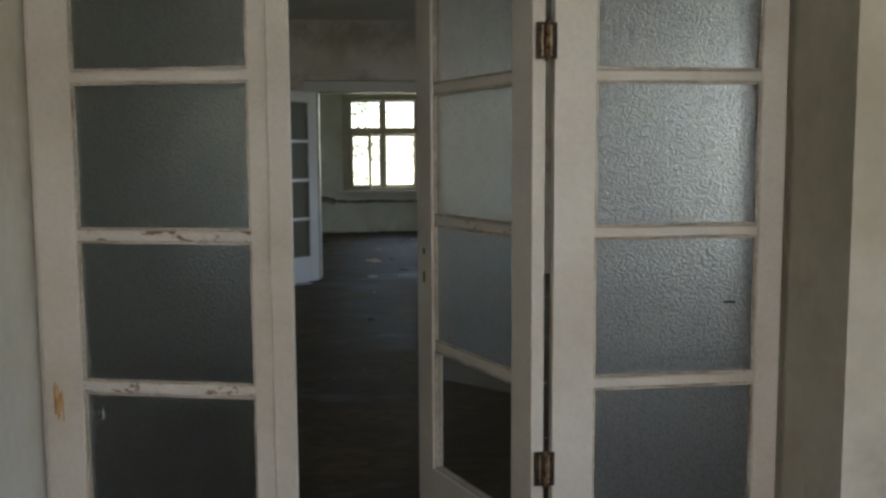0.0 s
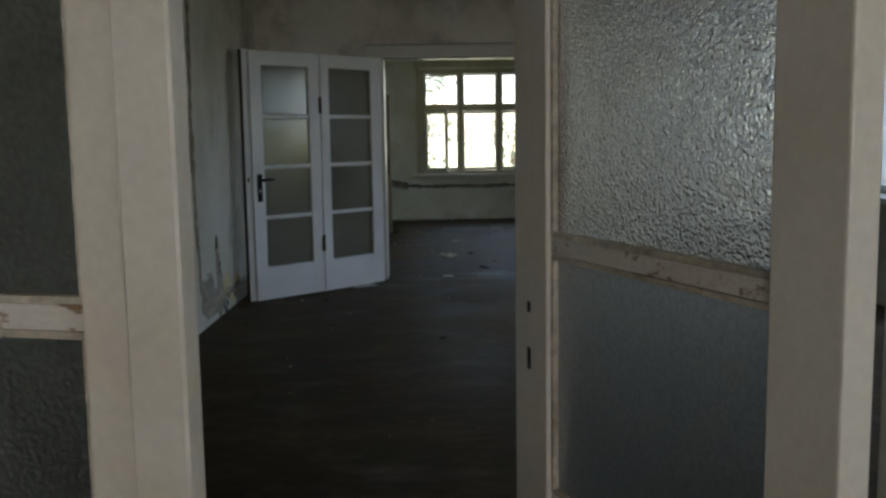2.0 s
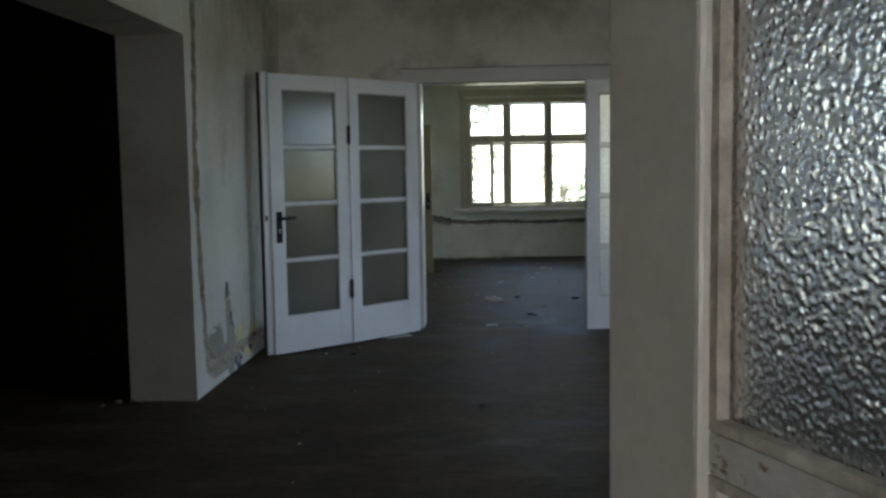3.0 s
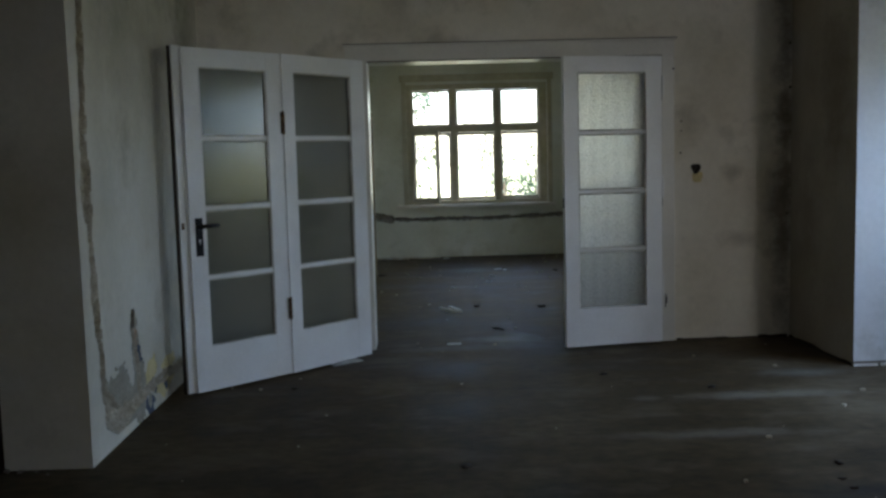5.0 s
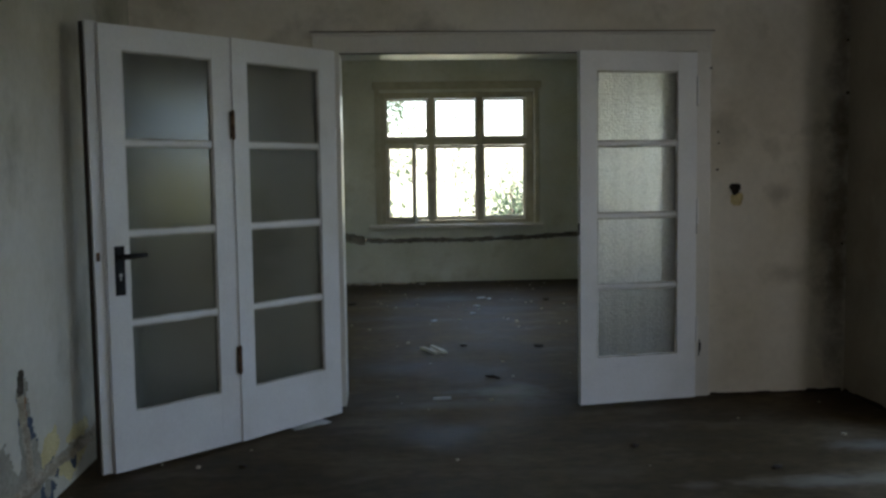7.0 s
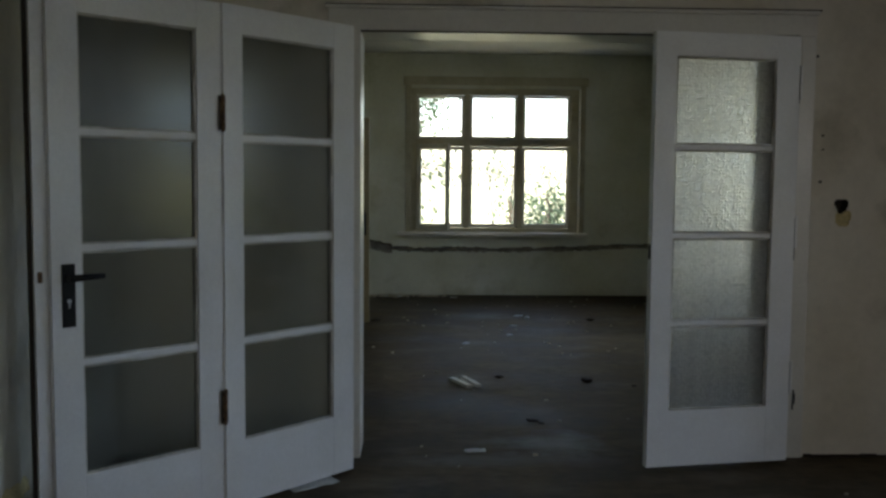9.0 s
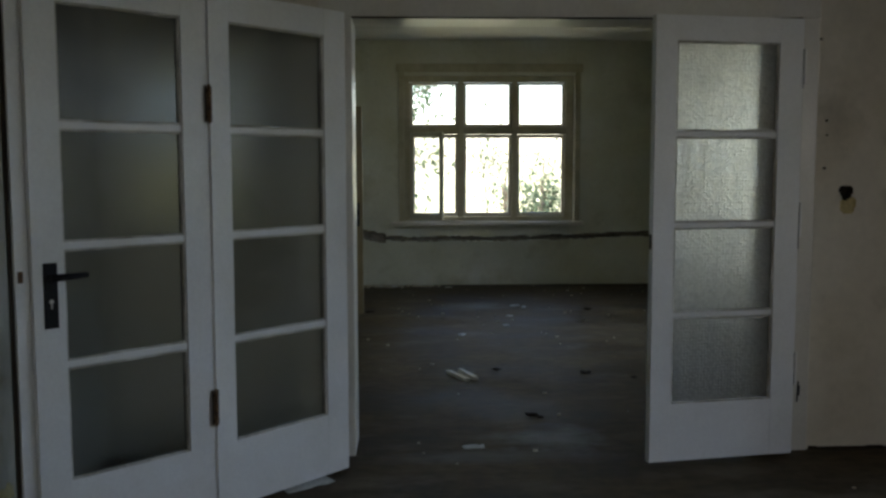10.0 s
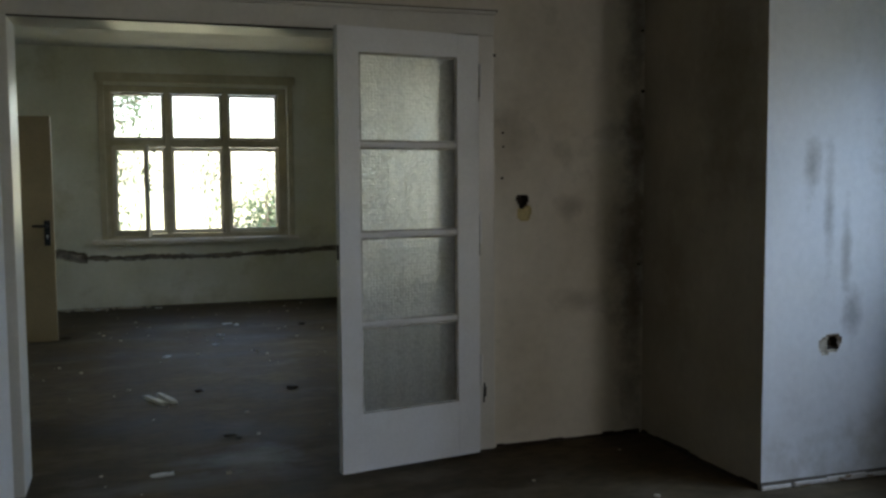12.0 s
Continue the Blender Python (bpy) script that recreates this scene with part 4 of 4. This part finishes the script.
thing("ground", bm, GRASS, "dry pale meadow grass in full sun", "ground", kind="structure")


def tree(x, y, high, spread, count, low, seed, size=0.11, foliage=LEAF, stem=0.16, label="green leafy tree in bright daylight"):
    """A tapered trunk with limbs, and clumps of separate leaves round the limbs' ends."""
    r = random.Random(seed)
    ob = holder("tree", (x, y, -0.6), label, "tree", "trees outside the house")
    b = bmesh.new()
    top = Vector((x + r.uniform(-0.3, 0.3), y + r.uniform(-0.3, 0.3), high * 0.8))
    base = Vector((x, y, -0.62))
    add_rod(b, base, base.lerp(top, 0.5), stem, stem * 0.62)
    add_rod(b, base.lerp(top, 0.49), top, stem * 0.62, stem * 0.2)
    tips = []
    for k in range(16):
        z = low + (high * 0.8 - low) * (k + r.random()) / 16
        f = (z + 0.62) / (top.z + 0.62)
        a0 = base.lerp(top, min(1, max(0.05, f)))
        ang = r.uniform(0, 6.283)
        reach = spread * r.uniform(0.45, 1.0) * (1.1 - 0.5 * max(0, f))
        a1 = a0 + Vector((math.cos(ang) * reach, math.sin(ang) * reach, r.uniform(-0.1, 0.9)))
        mid = a0.lerp(a1, 0.5) + Vector((0, 0, r.uniform(0, 0.25)))
        add_rod(b, a0, mid, stem * 0.28, stem * 0.17, 6)
        add_rod(b, mid, a1, stem * 0.17, stem * 0.05, 6)
        tips += [mid, a1, a0.lerp(a1, 0.75)]
    part("trunk", b, BARK, ob)
    me = bpy.data.meshes.new("crown")
    verts, faces = [], []
    for i in range(count):
        c = r.choice(tips) + Vector((r.gauss(0, 0.32), r.gauss(0, 0.32), r.gauss(0, 0.26)))
        q = Euler((r.uniform(0, 6.3), r.uniform(0, 6.3), r.uniform(0, 6.3))).to_matrix()
        s = size * r.uniform(0.6, 1.3)
        k = len(verts)
        for px, py, pz in ((-1, 0, 0), (0, -0.45, 0.12), (1, 0, 0), (0, 0.45, 0.12)):
            verts.append(c + q @ Vector((px * s, py * s, pz * s)) - Vector((x, y, -0.6)))
        faces.append((k, k + 1, k + 2, k + 3))
    me.from_pydata(verts, [], faces)
    me.materials.append(foliage)
    crown = new("crown", me)
    crown.parent = ob
    return ob


tree(-1.0, 22.5, 5.6, 2.5, 3000, 0.3, 4, 0.062)
tree(3.6, 30.0, 0.5, 0.8, 1700, -0.4, 8, 0.065)
tree(2.55, 30.0, 0.85, 0.40, 600, -0.3, 21, 0.05)
tree(6.6, 34.0, 4.0, 4.4, 900, 0.0, 5, 0.09)
tree(2.0, 30.0, 2.5, 0.75, 420, 0.2, 31, 0.066, stem=0.025)
tree(3.35, 30.0, 1.9, 0.55, 110, 0.7, 33, 0.06, stem=0.025)
tree(7.6, 6.7, 1.75, 2.3, 5200, -0.45, 41, 0.13, SUNNY_LEAF, label="dense sunlit yellow-green shrub beside the house")
tree(7.4, 3.4, 1.75, 2.2, 4200, -0.45, 42, 0.13, SUNNY_LEAF, label="dense sunlit yellow-green shrub beside the house")
tree(12.5, 5.0, 8.5, 3.6, 3600, 1.0, 11, 0.16)
tree(13.0, 11.5, 8.0, 3.8, 3600, 0.6, 12, 0.16)
tree(12.0, -3.0, 8.0, 3.6, 3000, 1.0, 13, 0.16)


# ---- litter ----
def slat(name, x, y, turn, long, wide, thick, mat, label, category="debris", tilt=0.0, seed=0):
    r = random.Random(seed)
    b = bmesh.new()
    add_box(b, (-long / 2, -wide / 2, 0), (long / 2, wide / 2, thick))
    bmesh.ops.subdivide_edges(b, edges=[ed for ed in b.edges if ed.calc_length() > long * 0.8], cuts=4)
    for v in b.verts:
        v.co.y *= r.uniform(0.7, 1.1)
        v.co.x += r.uniform(-0.01, 0.01)
        v.co.z = max(0.0, v.co.z + (r.uniform(-0.002, 0.004) if v.co.z > 0 else 0))
    bmesh.ops.transform(b, matrix=pose(x, y, 0.001, 0, tilt, turn), verts=b.verts)
    return thing(name, b, mat, label, category, "litter on the floor")


slat("wood_slat", 0.16, 11.76, -66, 0.27, 0.042, 0.018, PALE_WOOD, "broken pale wooden slat on the dusty floor", seed=1)
slat("wood_slat", 0.232, 11.80, -72, 0.28, 0.036, 0.016, PALE_WOOD, "broken pale wooden slat on the dusty floor", seed=2)
slat("plaster_flake", 0.16, 10.19, 6, 0.10, 0.035, 0.008, PAPER, "white flake of plaster on the floor", seed=3)
slat("paper_sheet", -0.63, 9.69, 40, 0.24, 0.14, 0.004, PAPER, "dirty paper sheet under the folding door", seed=4)


def clump(x, y, size, seed, name="dead_leaf", label="dry dark dead leaf on the floor"):
    r = random.Random(seed)
    b = bmesh.new()
    bmesh.ops.create_icosphere(b, subdivisions=2, radius=size / 2)
    for v in b.verts:
        k = noise.noise(v.co * 40 + Vector((seed * 3.1, 0, 0)))
        v.co = Vector((v.co.x * (1 + 0.9 * k), v.co.y * (0.7 + 0.6 * k), max(-0.2, v.co.z / size * 0.5) * size * 0.5))
    low = min(v.co.z for v in b.verts)
    bmesh.ops.transform(b, matrix=pose(x, y, -low, 0, 0, r.uniform(0, 360)), verts=b.verts)
    return thing(name, b, DARK, label, "leaf", "litter on the floor", smooth=True)


for i, (x, y, s) in enumerate([(1.05, 11.85, 0.09), (0.445, 11.97, 0.07), (0.53, 10.79, 0.07), (0.57, 10.74, 0.05), (1.071, 9.07, 0.07), (1.636, 8.66, 0.06), (-0.89, 8.945, 0.05), (1.594, 14.63, 0.09), (1.756, 7.237, 0.05), (1.68, 7.04, 0.04), (1.685, 6.93, 0.04), (1.514, 6.64, 0.05), (2.08, 7.31, 0.04), (0.093, 7.37, 0.06), (-0.55, 14.55, 0.09), (1.34, 11.7, 0.04)]):
    clump(x, y, s, i)
bm = bmesh.new()
r = random.Random(77)
for i in range(170):
    if r.random() < 0.55:
        x, y = r.uniform(-1.2, 2.6), r.uniform(12.6, 16.5)
    else:
        x, y = r.uniform(-1.5, 2.6), r.uniform(3.0, 12.5)
    s = r.choice((0.004, 0.006, 0.008, 0.012))
    add_box(bm, (-s, -s * 0.7, 0), (s, s * 0.7, s * 0.8), pose(x, y, 0.0005, 0, 0, r.uniform(0, 360)))
for i in range(60):
    s = r.uniform(0.01, 0.03)
    add_box(bm, (-s, -s * 0.7, 0), (s, s * 0.7, s * 0.8), pose(r.uniform(-0.7, 0.2), 16.5 - abs(r.gauss(0, 0.06)), 0.0005, 0, 0, r.uniform(0, 360)))
thing("plaster_crumbs", bm, MORTAR, "small crumbs of fallen plaster", "rubble", kind="stuff")

for i, (x, y, turn, long, wide) in enumerate([(0.90, 14.90, 20, 0.09, 0.05), (0.98, 14.80, 70, 0.07, 0.04), (0.78, 14.25, -30, 0.05, 0.04), (0.70, 13.75, 15, 0.05, 0.03), (0.28, 13.30, 50, 0.05, 0.03), (0.30, 16.35, 10, 0.07, 0.04), (-0.35, 16.42, 30, 0.08, 0.05), (-0.48, 16.45, 80, 0.06, 0.05)]):
    slat("plaster_flake", x, y, turn, long, wide, 0.008, PAPER, "white flake of plaster on the floor", seed=20 + i)


def chunk(x, y, size, seed):
    """A broken lump of mortar with flat, uneven faces."""
    r = random.Random(seed)
    b = bmesh.new()
    bmesh.ops.create_icosphere(b, subdivisions=1, radius=size / 2)
    for v in b.verts:
        v.co *= r.uniform(0.65, 1.15)
        v.co.z *= 0.6
    low = min(v.co.z for v in b.verts)
    bmesh.ops.transform(b, matrix=pose(x, y, -low, 0, 0, r.uniform(0, 360)), verts=b.verts)
    return thing("mortar_chunk", b, MORTAR_DARK, "broken lump of mortar on the floor beside a doorway", "rubble", "mortar lumps at the dark doorway")


for i, (x, y, size) in enumerate([(-2.03, 7.50, 0.045), (-1.97, 7.49, 0.035), (-2.10, 7.46, 0.055), (-1.90, 7.505, 0.025), (-2.18, 7.40, 0.040), (-1.83, 7.46, 0.020), (-1.60, 8.30, 0.03), (-1.57, 8.55, 0.025), (-1.58, 9.05, 0.04)]):
    chunk(x, y, size, 300 + i)


def nail(x, z, size, y=FAR):
    """A rusty nail left in the wall."""
    b = bmesh.new()
    add_rod(b, (x, y + 0.02, z), (x + 0.002, y - 0.012, z + 0.003), size * 0.6, sides=8)
    add_rod(b, (x + 0.002, y - 0.010, z + 0.003), (x + 0.002, y - 0.014, z + 0.003), size, sides=10)
    return thing("nail", b, DARK, "rusty bent nail in the plaster wall", "nail", "nails in the wall")


for x, z, size in ((1.862, 1.63, 0.006), (1.858, 1.40, 0.007), (1.866, 1.56, 0.005), (2.672, 1.86, 0.010), (2.668, 2.18, 0.007), (2.655, 0.93, 0.007)):
    nail(x, z, size)
